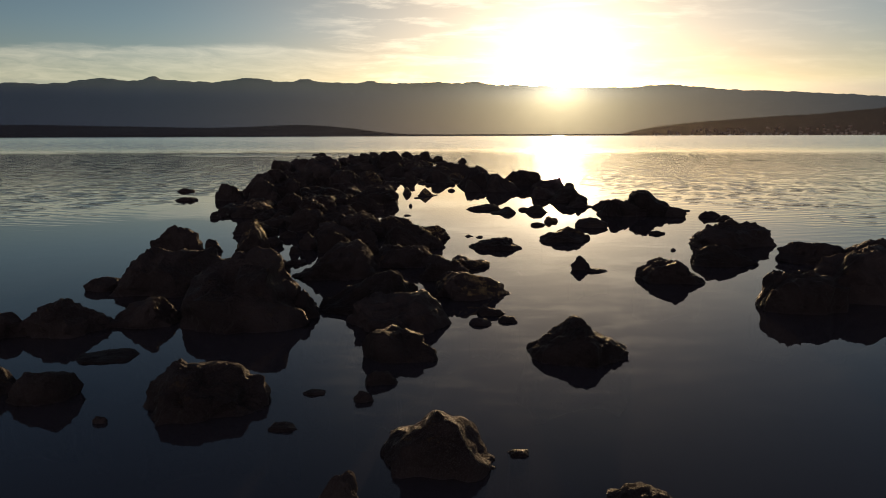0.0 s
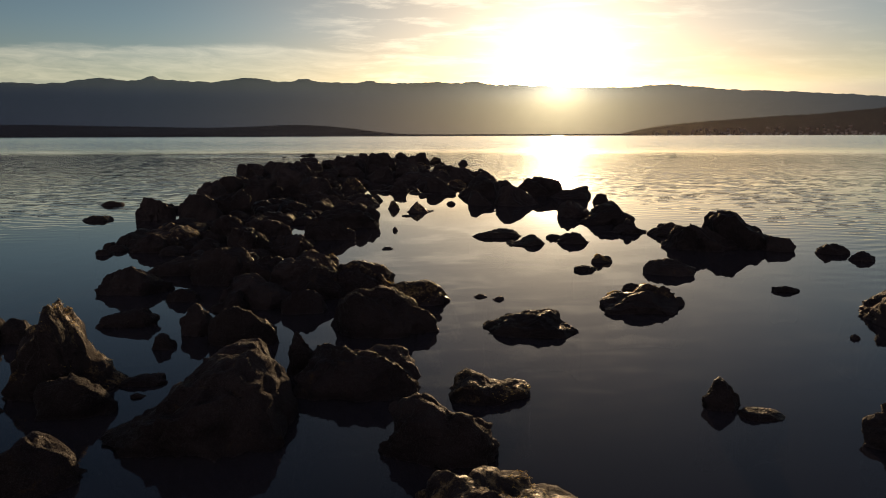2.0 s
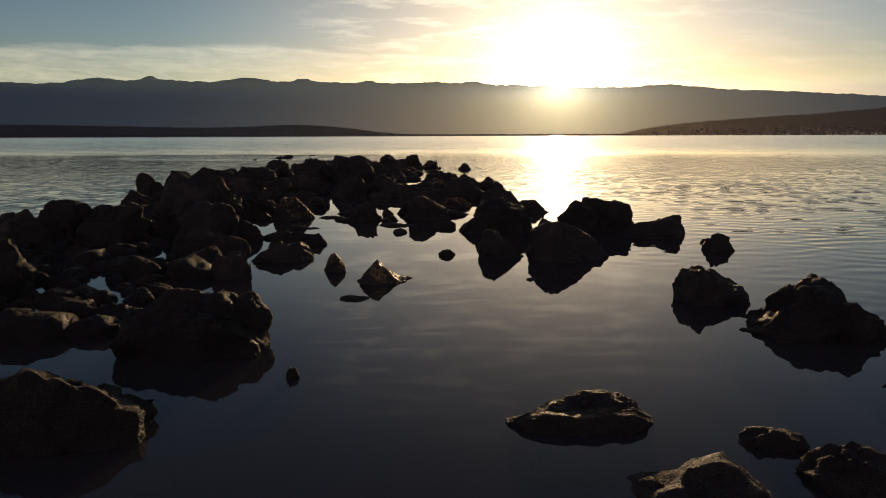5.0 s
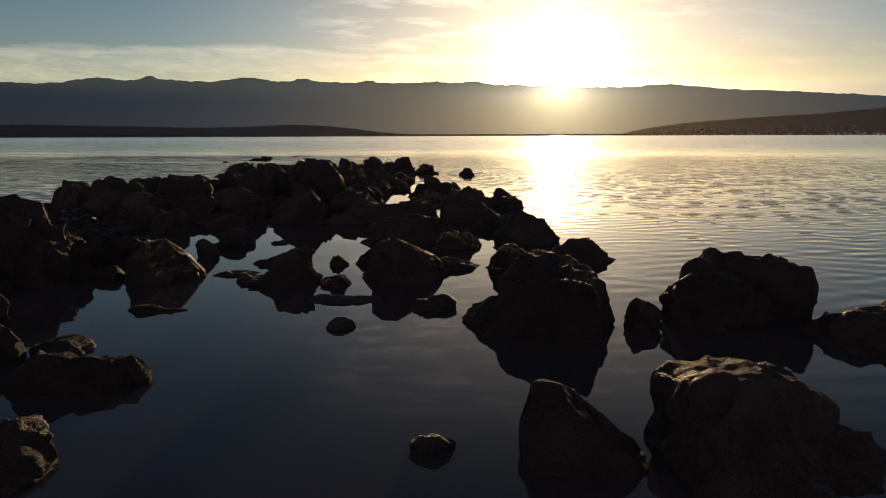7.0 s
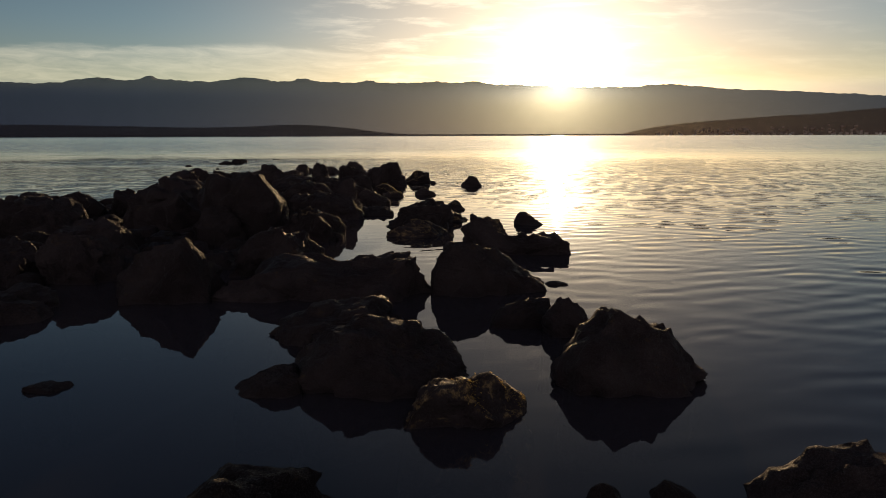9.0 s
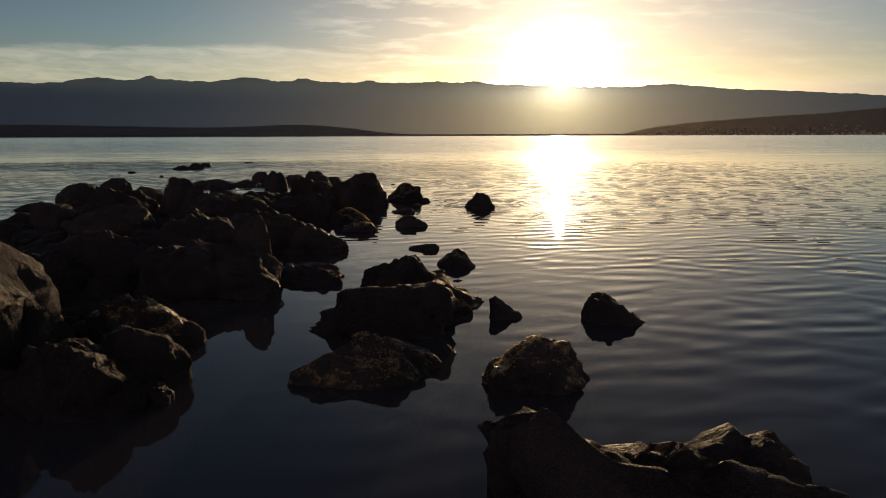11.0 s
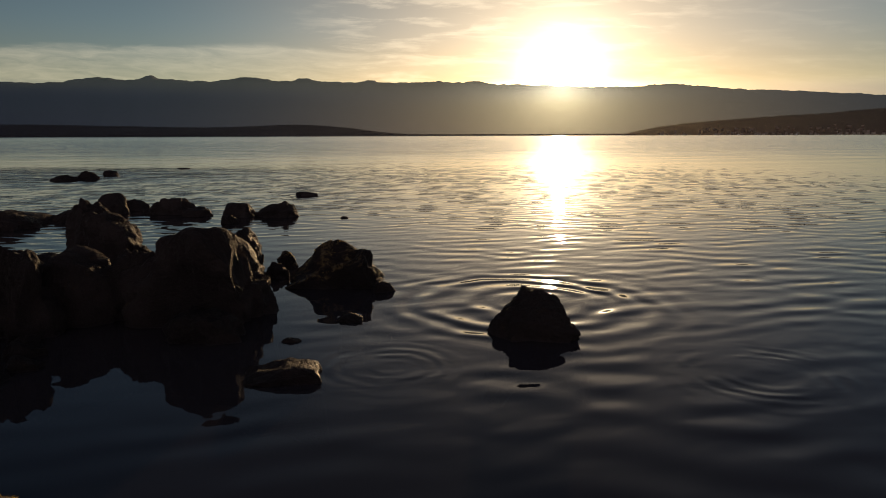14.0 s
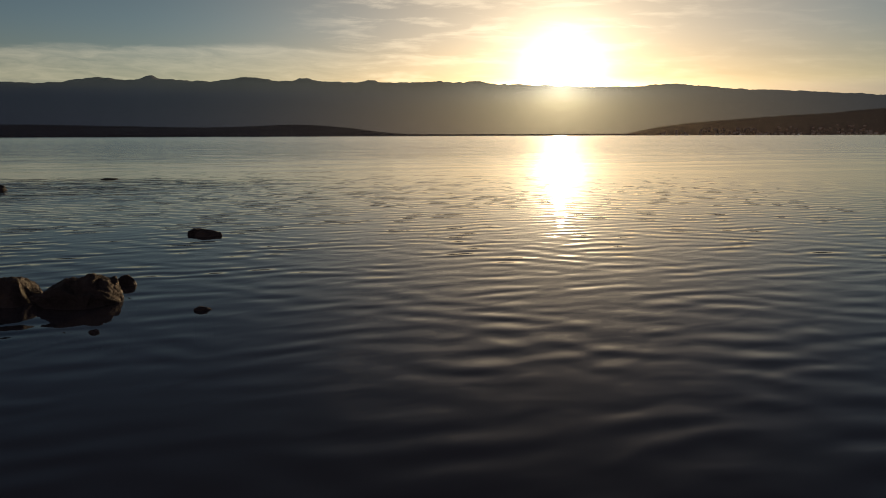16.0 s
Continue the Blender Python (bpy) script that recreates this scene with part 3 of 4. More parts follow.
rock(0.41, 9.55, 1.07, 0.86, 0.33, (0.06, 0.68, 1.0, 1.0, 0.92, 0.82, 0.71, 0.55, 0.06), 44, -0.06, weed=1)
rock(-4.93, 9.93, 0.60, 0.42, 0.17, (0.5, 0.9, 1, 0.9, 0.8), 4, 0.02)
rock(-3.89, 10.03, 1.80, 1.26, 0.60, (0.4, 1, 0.9, 0.85, 0.7), 255, -0.08)
rock(-2.55, 10.16, 0.63, 0.44, 0.31, (0.3, 0.7, 1, 0.7, 0.15), 30, -0.08)
rock(0.02, 10.63, 0.87, 0.61, 0.39, (0.8, 1, 0.8, 0.6, 0.2), 43, 0.04)
rock(3.49, 10.54, 1.05, 0.84, 0.34, (0.18, 0.59, 0.81, 0.95, 1.0, 0.79, 0.52, 0.29, 0.06), 56, 0.02)
rock(-3.74, 11.03, 0.15, 0.10, 0.10, (0.6, 1, 1, 0.8, 0.5), 31, 0)
rock(-1.73, 10.96, 1.40, 1.12, 0.55, (0.04, 0.19, 0.39, 0.64, 0.82, 0.9, 1.0, 0.66, 0.28), 260, 0.02)
rock(2.50, 11.18, 0.35, 0.24, 0.05, (0.8, 1, 0.8, 0.6, 0.2), 50, -0.08)
rock(-3.50, 11.28, 0.16, 0.11, 0.03, (0.5, 1, 1, 0.8, 0.4), 38, 0.04)
rock(-2.83, 11.31, 0.57, 0.40, 0.31, (1, 1, 0.95, 0.9, 0.5), 266, 0)
rock(2.27, 11.37, 0.34, 0.24, 0.22, (0.3, 0.95, 1, 0.6, 0.3), 49, 0.02)
rock(7.42, 11.60, 1.52, 1.06, 0.52, (0.6, 0.9, 1, 0.9, 0.8), 25, -0.08)
rock(-2.50, 11.61, 0.13, 0.09, 0.03, (0.5, 1, 1, 0.8, 0.4), 40, -0.08)
rock(0.44, 11.64, 0.70, 0.49, 0.19, (0.6, 1, 0.6, 0.6, 0.5), 42, -0.06, weed=1)
rock(-3.83, 11.75, 0.13, 0.09, 0.03, (0.5, 1, 1, 0.8, 0.4), 39, 0.02)
rock(-3.22, 11.82, 1.00, 0.80, 0.79, (0.03, 0.4, 0.76, 0.9, 1.0, 0.7, 0.33, 0.14, 0.04), 29, -0.06, weed=1)
rock(-0.69, 11.87, 1.09, 0.77, 0.37, (0.95, 1, 0.95, 0.95, 0.5), 261, 0.06)
rock(4.83, 11.91, 1.14, 0.80, 0.33, (0.6, 1, 0.9, 0.5, 0.15), 26, 0)
rock(-2.58, 11.97, 0.41, 0.29, 0.07, (0.4, 0.8, 1, 0.9, 0.5), 37, -0.05)
rock(-1.80, 12.03, 0.68, 0.48, 0.34, (0.5, 0.8, 1, 1, 0.6), 41, 0)
rock(6.50, 12.04, 1.20, 0.84, 0.34, (0.6, 0.9, 1, 0.9, 0.7), 24, 0.02)
rock(-1.23, 12.21, 0.31, 0.21, 0.39, (0.7, 1, 0.9, 0.7, 0.5), 262, -0.05)
rock(-2.81, 12.97, 0.23, 0.16, 0.15, (0.6, 1, 1, 0.8, 0.5), 32, -0.05)
rock(-5.05, 13.21, 1.03, 0.83, 0.55, (0.04, 0.65, 0.78, 0.9, 0.96, 1.0, 0.89, 0.73, 0.04), 27, 0.02)
rock(-2.05, 13.19, 0.75, 0.52, 0.41, (0.6, 0.9, 1, 0.8, 0.5), 45, -0.08)
rock(4.42, 13.22, 0.12, 0.09, 0.04, (0.6, 1, 0.9, 0.8, 0.4), 57, -0.05)
rock(-4.45, 13.22, 0.38, 0.27, 0.25, (0.6, 1, 0.9, 0.7, 0.4), 28, 0.04)
rock(-2.63, 13.50, 0.40, 0.28, 0.33, (0.5, 1, 0.9, 0.6, 0.3), 36, 0)
rock(1.02, 13.61, 1.05, 0.73, 0.21, (0.1, 0.7, 0.9, 1, 0.2), 48, 0.04)
rock(-0.63, 13.71, 1.30, 0.91, 0.48, (0.9, 1, 0.95, 0.85, 0.4), 263, 0.06)
rock(-3.57, 13.94, 0.68, 0.47, 0.20, (0.5, 0.8, 0.9, 1, 0.6), 34, 0.02)
rock(5.82, 13.95, 1.78, 1.25, 0.49, (0.4, 0.85, 1, 0.9, 0.6), 55, -0.08)
rock(2.58, 14.65, 1.14, 0.91, 0.23, (0.09, 0.4, 0.71, 0.89, 1.0, 0.93, 0.85, 0.59, 0.19), 306, 0.02)
rock(-1.66, 14.47, 0.56, 0.39, 0.28, (0.7, 1, 0.9, 0.8, 0.6), 264, 0.02)
rock(-2.62, 14.55, 0.52, 0.36, 0.26, (0.1, 0.4, 0.8, 1, 0.4), 271, 0)
rock(-2.21, 14.75, 0.68, 0.48, 0.30, (0.6, 0.9, 1, 0.8, 0.5), 46, 0)
rock(2.72, 14.83, 0.53, 0.37, 0.28, (0.8, 1, 0.8, 0.9, 0.7), 76, -0.06, weed=-1)
rock(-2.40, 15.01, 0.87, 0.61, 0.36, (0.7, 0.9, 1, 0.8, 0.5), 70, -0.08)
rock(0.78, 15.05, 0.16, 0.11, 0.04, (0.4, 0.6, 1, 1, 0.6), 78, 0.04)
rock(-0.34, 15.08, 1.07, 0.75, 0.29, (0.4, 0.7, 0.95, 1, 0.3), 60, -0.06, weed=1)
rock(-3.38, 15.10, 0.44, 0.31, 0.17, (0.5, 0.9, 1, 0.8, 0.5), 35, -0.08)
rock(2.36, 15.17, 0.29, 0.20, 0.10, (0.6, 0.9, 1, 0.9, 0.4), 74, -0.06, weed=-1)
rock(0.55, 15.21, 0.19, 0.13, 0.04, (0.2, 0.7, 1, 0.7, 0.5), 77, -0.05)
rock(-1.67, 15.34, 0.90, 0.63, 0.40, (0.6, 0.9, 1, 0.9, 0.5), 68, 0.04)
rock(2.72, 15.48, 0.38, 0.26, 0.12, (0.5, 1, 0.9, 0.7, 0.3), 75, -0.08)
rock(4.81, 15.51, 0.39, 0.27, 0.08, (0.8, 1, 0.8, 0.6, 0.2), 51, 0)
rock(-1.16, 15.51, 0.81, 0.56, 0.34, (0.7, 0.9, 1, 0.8, 0.5), 71, 0)
rock(-0.74, 15.56, 0.40, 0.28, 0.26, (0.8, 0.9, 0.6, 0.5, 0.2), 61, -0.06, weed=1)
rock(-1.92, 15.62, 0.97, 0.68, 0.47, (0.6, 0.9, 1, 0.8, 0.5), 47, -0.05)
rock(-4.26, 15.66, 1.00, 0.70, 0.37, (0.5, 1, 0.95, 0.65, 0.4), 33, 0.04)
rock(-1.01, 15.97, 0.73, 0.51, 0.40, (0.9, 1, 0.8, 0.7, 0.3), 265, -0.08, weed=1)
rock(-1.27, 16.04, 0.62, 0.44, 0.31, (0.8, 1, 0.9, 0.8, 0.5), 62, -0.05, weed=1)
rock(-2.55, 16.17, 0.82, 0.58, 0.41, (0.5, 0.8, 1, 0.9, 0.5), 67, -0.05)
rock(-3.24, 16.30, 1.08, 0.75, 0.52, (0.7, 0.9, 1, 0.9, 0.5), 69, 0.02)
rock(-0.86, 16.34, 0.31, 0.22, 0.10, (0.7, 1, 0.9, 0.9, 0.2), 63, 0.04, weed=1)
rock(-1.98, 16.42, 1.00, 0.70, 0.45, (0.5, 0.8, 1, 0.9, 0.3), 66, 0)
rock(3.60, 16.78, 0.79, 0.55, 0.22, (0.4, 1, 1, 0.7, 0.3), 79, 0.02)
rock(-4.10, 16.97, 0.93, 0.65, 0.24, (0.3, 0.8, 0.9, 1, 0.7), 272, -0.05)
rock(2.33, 17.06, 0.38, 0.27, 0.08, (0.6, 1, 1, 0.8, 0.4), 80, -0.08)
rock(-1.57, 17.07, 0.34, 0.24, 0.07, (0.7, 1, 0.8, 0.4, 0.1), 64, 0.02, weed=1)
rock(-2.11, 17.12, 0.50, 0.35, 0.32, (0.7, 1, 0.9, 0.6, 0.2), 96, -0.06, weed=1)
rock(-1.34, 17.39, 0.18, 0.13, 0.05, (0.5, 1, 0.9, 0.8, 0.4), 65, -0.08)
rock(-1.90, 17.70, 0.39, 0.28, 0.16, (0.2, 0.4, 0.7, 1, 0.5), 95, -0.06, weed=1)
rock(2.77, 17.80, 0.38, 0.27, 0.15, (0.8, 1, 0.7, 0.5, 0.3), 105, -0.06, weed=-1)
rock(7.25, 17.86, 0.46, 0.32, 0.15, (0.2, 0.6, 1, 0.9, 0.6), 54, 0.02)
rock(7.14, 18.58, 0.59, 0.42, 0.18, (0.7, 1, 0.9, 0.8, 0.4), 53, 0.04)
rock(-3.53, 18.61, 0.83, 0.58, 0.52, (0.8, 1, 1, 0.9, 0.6), 94, 0.02)
rock(-2.81, 18.73, 0.95, 0.67, 0.36, (0.6, 0.8, 1, 1, 0.7), 93, 0.04)
rock(6.32, 18.92, 0.57, 0.40, 0.27, (0.6, 1, 0.9, 0.8, 0.4), 52, -0.05)
rock(-5.44, 19.15, 0.88, 0.62, 0.33, (0.2, 0.7, 1, 1, 0.8), 269, 0.02)
rock(-1.01, 19.23, 0.22, 0.15, 0.04, (0.6, 1, 0.9, 0.8, 0.4), 90, -0.08)
rock(5.01, 19.33, 1.53, 1.22, 0.50, (0.18, 0.85, 1.0, 0.86, 0.67, 0.54, 0.41, 0.23, 0.04), 81, 0.02)
rock(1.71, 19.82, 0.79, 0.63, 0.18, (0.11, 0.16, 0.2, 0.35, 0.61, 0.84, 1.0, 0.75, 0.11), 98, 0.02)
rock(-2.78, 19.89, 0.54, 0.37, 0.11, (0.7, 1, 1, 1, 0.7), 87, -0.05)
rock(1.42, 19.94, 0.19, 0.13, 0.05, (0.4, 0.9, 1, 1, 0.9), 99, 0.02)
rock(2.72, 19.99, 0.71, 0.57, 0.20, (0.1, 0.57, 0.81, 1.0, 0.92, 0.81, 0.47, 0.1, 0.1), 101, 0.02)
rock(-4.66, 20.23, 0.45, 0.31, 0.20, (0.7, 1, 1, 0.9, 0.6), 72, -0.05)
rock(2.43, 20.52, 0.44, 0.31, 0.09, (0.7, 1, 1, 0.9, 0.6), 100, -0.08)
rock(-5.63, 20.60, 1.20, 0.84, 0.35, (0.5, 0.8, 1, 0.9, 0.4), 270, -0.06, weed=1)
rock(-4.42, 20.63, 0.87, 0.61, 0.52, (0.8, 1, 1, 0.8, 0.6), 91, 0)
rock(-2.34, 20.72, 1.15, 0.80, 0.48, (0.9, 1, 0.9, 0.7, 0.4), 86, 0)
rock(1.21, 20.90, 1.08, 0.54, 0.15, (0.13, 0.57, 0.73, 0.8, 0.88, 1.0, 0.95, 0.87, 0.13), 97, 0.02)
rock(6.23, 19.87, 2.01, 1.61, 0.68, (0.67, 1.0, 0.91, 0.75, 0.52, 0.29, 0.15, 0.03, 0.03), 83, 0.02)
rock(4.99, 21.10, 0.95, 0.76, 0.28, (0.11, 0.43, 0.75, 0.91, 1.0, 0.88, 0.79, 0.44, 0.07), 82, 0.02)
rock(-3.79, 21.11, 1.03, 0.72, 0.41, (0.7, 1, 0.9, 0.8, 0.5), 92, -0.05)
rock(4.19, 21.38, 0.82, 0.66, 0.30, (0.07, 0.43, 0.77, 0.87, 1.0, 0.74, 0.39, 0.07, 0.07), 104, 0.02)
rock(-1.04, 21.82, 0.12, 0.09, 0.09, (0.6, 1, 0.9, 0.8, 0.4), 89, 0.02)
rock(6.59, 22.71, 0.39, 0.27, 0.19, (0.6, 1, 1, 0.8, 0.5), 84, 0.02)
rock(-2.16, 22.78, 1.53, 1.07, 0.54, (0.6, 1, 1, 0.9, 0.35), 85, -0.08)
rock(4.09, 23.37, 1.63, 1.30, 0.51, (0.04, 0.31, 0.61, 0.85, 0.95, 1.0, 0.61, 0.4, 0.04), 103, 0.02)
rock(-6.25, 23.91, 1.36, 0.95, 0.70, (0.7, 0.9, 1, 0.9, 0.6), 73, 0.04)
rock(-8.92, 24.00, 0.84, 0.59, 0.14, (0.3, 0.8, 1, 0.9, 0.6), 59, 0.02)
rock(-7.43, 24.14, 0.92, 0.64, 0.60, (0.6, 1, 1, 0.9, 0.7), 267, -0.05)
rock(-0.87, 24.67, 0.38, 0.26, 0.04, (0.5, 1, 0.9, 0.6, 0.3), 88, 0.04)
rock(3.60, 24.60, 1.04, 0.84, 0.41, (0.35, 0.98, 0.99, 1.0, 0.9, 0.81, 0.7, 0.52, 0.35), 102, 0.02)
rock(-5.75, 25.08, 1.36, 0.95, 0.74, (0.6, 0.8, 0.9, 1, 0.8), 268, 0.04)
rock(-0.59, 25.79, 0.78, 0.62, 0.30, (0.07, 0.49, 0.78, 1.0, 0.8, 0.53, 0.24, 0.07, 0.07), 119, -0.06, weed=1)
rock(1.49, 25.83, 0.16, 0.11, 0.03, (0.6, 1, 0.9, 0.6, 0.3), 117, -0.05)
rock(2.12, 25.87, 0.11, 0.07, 0.03, (0.6, 1, 0.9, 0.6, 0.3), 118, 0.04)
rock(-2.83, 26.03, 0.62, 0.44, 0.36, (0.8, 0.9, 0.9, 1, 0.9), 121, 0)
rock(-7.09, 26.11, 0.86, 0.60, 0.51, (0.7, 1, 1, 0.9, 0.7), 283, 0.04)
rock(-7.90, 26.12, 0.86, 0.60, 0.24, (0.6, 0.9, 1, 0.9, 0.6), 282, -0.05)
rock(-1.39, 26.53, 0.37, 0.29, 0.27, (0.07, 0.45, 0.79, 0.89, 1.0, 0.91, 0.82, 0.56, 0.07), 120, -0.06, weed=1)
rock(-3.22, 27.59, 0.46, 0.32, 0.12, (0.6, 0.9, 1, 0.8, 0.5), 125, -0.08)
rock(-2.40, 27.59, 1.00, 0.80, 0.30, (0.07, 0.48, 0.65, 0.83, 1.0, 0.9, 0.77, 0.46, 0.14), 122, 0.02)
rock(1.22, 27.78, 0.77, 0.61, 0.44, (0.41, 0.86, 1.0, 0.86, 0.68, 0.45, 0.22, 0.04, 0.04), 107, 0.02)
rock(2.34, 27.76, 1.46, 1.17, 0.62, (0.03, 0.7, 0.97, 1.0, 0.89, 0.69, 0.52, 0.34, 0.03), 108, 0.02)
rock(0.31, 27.92, 0.30, 0.21, 0.11, (0.5, 0.9, 1, 0.9, 0.5), 115, -0.08)
rock(-10.37, 27.94, 0.72, 0.50, 0.15, (0.3, 0.8, 1, 0.9, 0.6), 58, 0.04)
rock(5.10, 28.32, 0.56, 0.39, 0.30, (0.8, 1, 1, 0.9, 0.6), 114, 0.02)
rock(-3.89, 28.33, 1.37, 0.96, 0.42, (0.8, 0.9, 0.9, 0.7, 0.5), 126, 0)
rock(-7.41, 28.44, 1.07, 0.75, 0.75, (0.5, 0.8, 0.9, 1, 0.8), 284, 0.02)
rock(-2.48, 29.08, 1.10, 0.55, 0.28, (0.31, 0.96, 0.98, 1.0, 0.81, 0.72, 0.69, 0.66, 0.09), 123, 0.02)
rock(5.25, 29.14, 0.33, 0.23, 0.09, (0.4, 0.9, 1, 0.9, 0.6), 113, 0.04)
rock(-4.19, 29.33, 1.33, 0.93, 0.80, (0.8, 1, 0.9, 0.9, 0.7), 290, -0.08)
rock(-5.99, 29.38, 1.47, 1.03, 0.73, (0.7, 0.9, 1, 1, 0.8), 289, 0.02)
rock(-3.57, 29.62, 0.58, 0.41, 0.42, (0.7, 1, 0.9, 0.7, 0.4), 124, 0.02)
rock(-7.22, 29.94, 1.11, 0.77, 0.82, (0.7, 0.9, 1, 1, 0.6), 285, -0.08)
rock(-3.10, 29.95, 0.57, 0.40, 0.11, (0.5, 0.9, 1, 1, 0.4), 273, 0.04)
rock(4.52, 30.19, 1.45, 1.16, 0.41, (0.05, 0.28, 0.44, 0.52, 0.6, 0.83, 1.0, 0.88, 0.05), 111, 0.02)
rock(-5.19, 30.48, 1.00, 0.70, 0.47, (0.7, 0.9, 1, 0.9, 0.6), 135, -0.08)
rock(-0.66, 30.71, 0.31, 0.22, 0.09, (0.5, 1, 1, 0.8, 0.6), 116, 0)
rock(2.41, 30.73, 0.41, 0.29, 0.30, (0.6, 1, 0.9, 0.7, 0.5), 112, -0.05)
rock(-4.57, 30.85, 0.80, 0.56, 0.40, (0.7, 0.9, 1, 0.9, 0.6), 136, 0)
rock(1.35, 30.79, 1.61, 1.29, 0.70, (0.03, 0.34, 0.71, 0.84, 1.0, 0.99, 0.97, 0.86, 0.07), 106, 0.02)
rock(3.30, 30.96, 1.25, 1.00, 0.63, (0.37, 0.67, 0.82, 0.96, 1.0, 0.9, 0.78, 0.49, 0.14), 109, 0.02)
rock(-2.82, 31.39, 0.69, 0.24, 0.07, (0.3, 0.93, 0.96, 1.0, 0.8, 0.59, 0.39, 0.34, 0.3), 274, 0.02)
rock(0.26, 31.49, 0.55, 0.38, 0.15, (0.4, 0.8, 1, 1, 0.7), 143, 0.04)
rock(3.83, 31.35, 1.44, 1.15, 0.67, (0.08, 0.82, 0.95, 0.98, 1.0, 0.96, 0.82, 0.56, 0.16), 110, 0.02)
rock(-6.39, 31.75, 0.88, 0.61, 0.40, (0.8, 1, 0.8, 0.6, 0.4), 130, -0.08)
rock(-0.79, 31.86, 0.92, 0.46, 0.07, (0.28, 0.73, 1.0, 0.84, 0.73, 0.54, 0.32, 0.28, 0.28), 141, 0.02)
rock(1.97, 33.04, 1.02, 0.71, 0.31, (0.06, 0.51, 0.67, 0.81, 0.93, 1.0, 0.77, 0.43, 0.06), 279, 0.02, weed=-1)
rock(-4.96, 33.04, 1.17, 0.82, 0.58, (0.7, 0.9, 1, 0.9, 0.6), 133, 0.04)
rock(-4.20, 33.14, 0.44, 0.31, 0.18, (0.6, 1, 1, 0.8, 0.5), 128, 0.04)
rock(-5.70, 33.17, 1.97, 1.38, 1.16, (0.8, 1, 1, 0.9, 0.8), 288, 0.04)
rock(-1.82, 32.88, 1.16, 0.69, 0.47, (0.04, 0.14, 0.23, 0.5, 0.79, 0.92, 0.96, 1.0, 0.09), 137, 0.02)
rock(-3.43, 33.25, 1.01, 0.81, 0.54, (0.18, 0.5, 0.79, 0.94, 1.0, 0.9, 0.78, 0.68, 0.04), 127, -0.06, weed=1)
rock(-6.25, 33.37, 1.31, 0.92, 0.65, (0.6, 0.9, 1, 0.9, 0.6), 131, 0)
rock(-2.54, 33.48, 0.61, 0.42, 0.05, (0.5, 1, 1, 0.8, 0.5), 139, 0.02)
rock(-1.18, 34.15, 0.30, 0.18, 0.15, (0.26, 0.57, 0.87, 0.95, 1.0, 0.75, 0.56, 0.35, 0.14), 140, 0.02)
rock(-0.13, 33.28, 1.23, 0.99, 0.58, (0.03, 0.81, 1.0, 1.0, 0.94, 0.73, 0.51, 0.32, 0.03), 142, 0.02)
rock(0.58, 33.89, 0.71, 0.50, 0.16, (1, 0.95, 0.8, 0.6, 0.1), 281, 0)
rock(1.58, 33.80, 1.27, 0.76, 0.40, (0.05, 1.0, 0.93, 0.76, 0.58, 0.53, 0.46, 0.31, 0.05), 278, 0.02, weed=-1)
rock(-2.09, 34.33, 0.87, 0.61, 0.19, (0.3, 0.5, 0.8, 1, 0.6), 277, -0.05)
rock(-0.53, 34.44, 0.84, 0.59, 0.27, (0.4, 0.9, 1, 0.9, 0.6), 160, 0.06)
rock(1.67, 34.58, 0.25, 0.17, 0.15, (0.8, 1, 0.8, 0.6, 0.3), 159, 0.06)
rock(1.30, 34.58, 0.20, 0.14, 0.15, (0.6, 1, 1, 0.8, 0.6), 158, 0.06)
rock(2.57, 34.43, 1.13, 0.51, 0.34, (0.2, 0.55, 0.83, 1.0, 0.98, 0.95, 0.54, 0.2, 0.06), 280, 0.02)
rock(-4.81, 34.71, 1.34, 0.94, 0.39, (0.7, 0.9, 1, 0.9, 0.6), 134, 0.02)
rock(-3.44, 34.96, 0.36, 0.26, 0.30, (0.8, 1, 1, 0.8, 0.5), 305, -0.08)
rock(-3.39, 35.82, 0.67, 0.47, 0.25, (0.1, 0.5, 0.9, 1, 0.9), 275, -0.08)
rock(0.63, 35.80, 0.88, 0.53, 0.32, (0.17, 0.46, 0.74, 0.78, 0.82, 0.91, 1.0, 0.63, 0.06), 152, 0.02, weed=1)
rock(-0.86, 36.30, 0.55, 0.39, 0.18, (0.1, 0.5, 0.9, 1, 0.9), 154, 0.02)
rock(-2.57, 36.33, 0.35, 0.24, 0.05, (0.3, 0.8, 1, 0.9, 0.8), 276, 0)
rock(-3.36, 36.40, 0.61, 0.43, 0.27, (0.5, 0.9, 1, 0.9, 0.8), 138, 0.04)
rock(-8.75, 36.54, 0.99, 0.69, 0.46, (0.8, 1, 0.8, 0.6, 0.4), 129, 0.02)
rock(-0.06, 36.56, 1.53, 0.92, 0.49, (0.12, 0.89, 0.98, 1.0, 0.99, 0.98, 0.94, 0.89, 0.04), 151, 0.02)
rock(1.92, 36.59, 1.24, 0.99, 0.59, (0.13, 0.47, 0.71, 1.0, 0.91, 0.77, 0.56, 0.29, 0.03), 144, 0.02)
rock(1.67, 37.79, 0.48, 0.38, 0.37, (0.2, 0.5, 0.8, 0.95, 1.0, 0.87, 0.71, 0.49, 0.28), 145, 0.02)
rock(-0.57, 37.78, 1.32, 1.06, 0.35, (0.09, 0.32, 0.55, 0.69, 0.82, 0.9, 1.0, 0.8, 0.42), 150, 0.02)
rock(-5.21, 37.97, 0.92, 0.64, 0.46, (0.8, 1, 1, 0.9, 0.7), 303, 0.04)
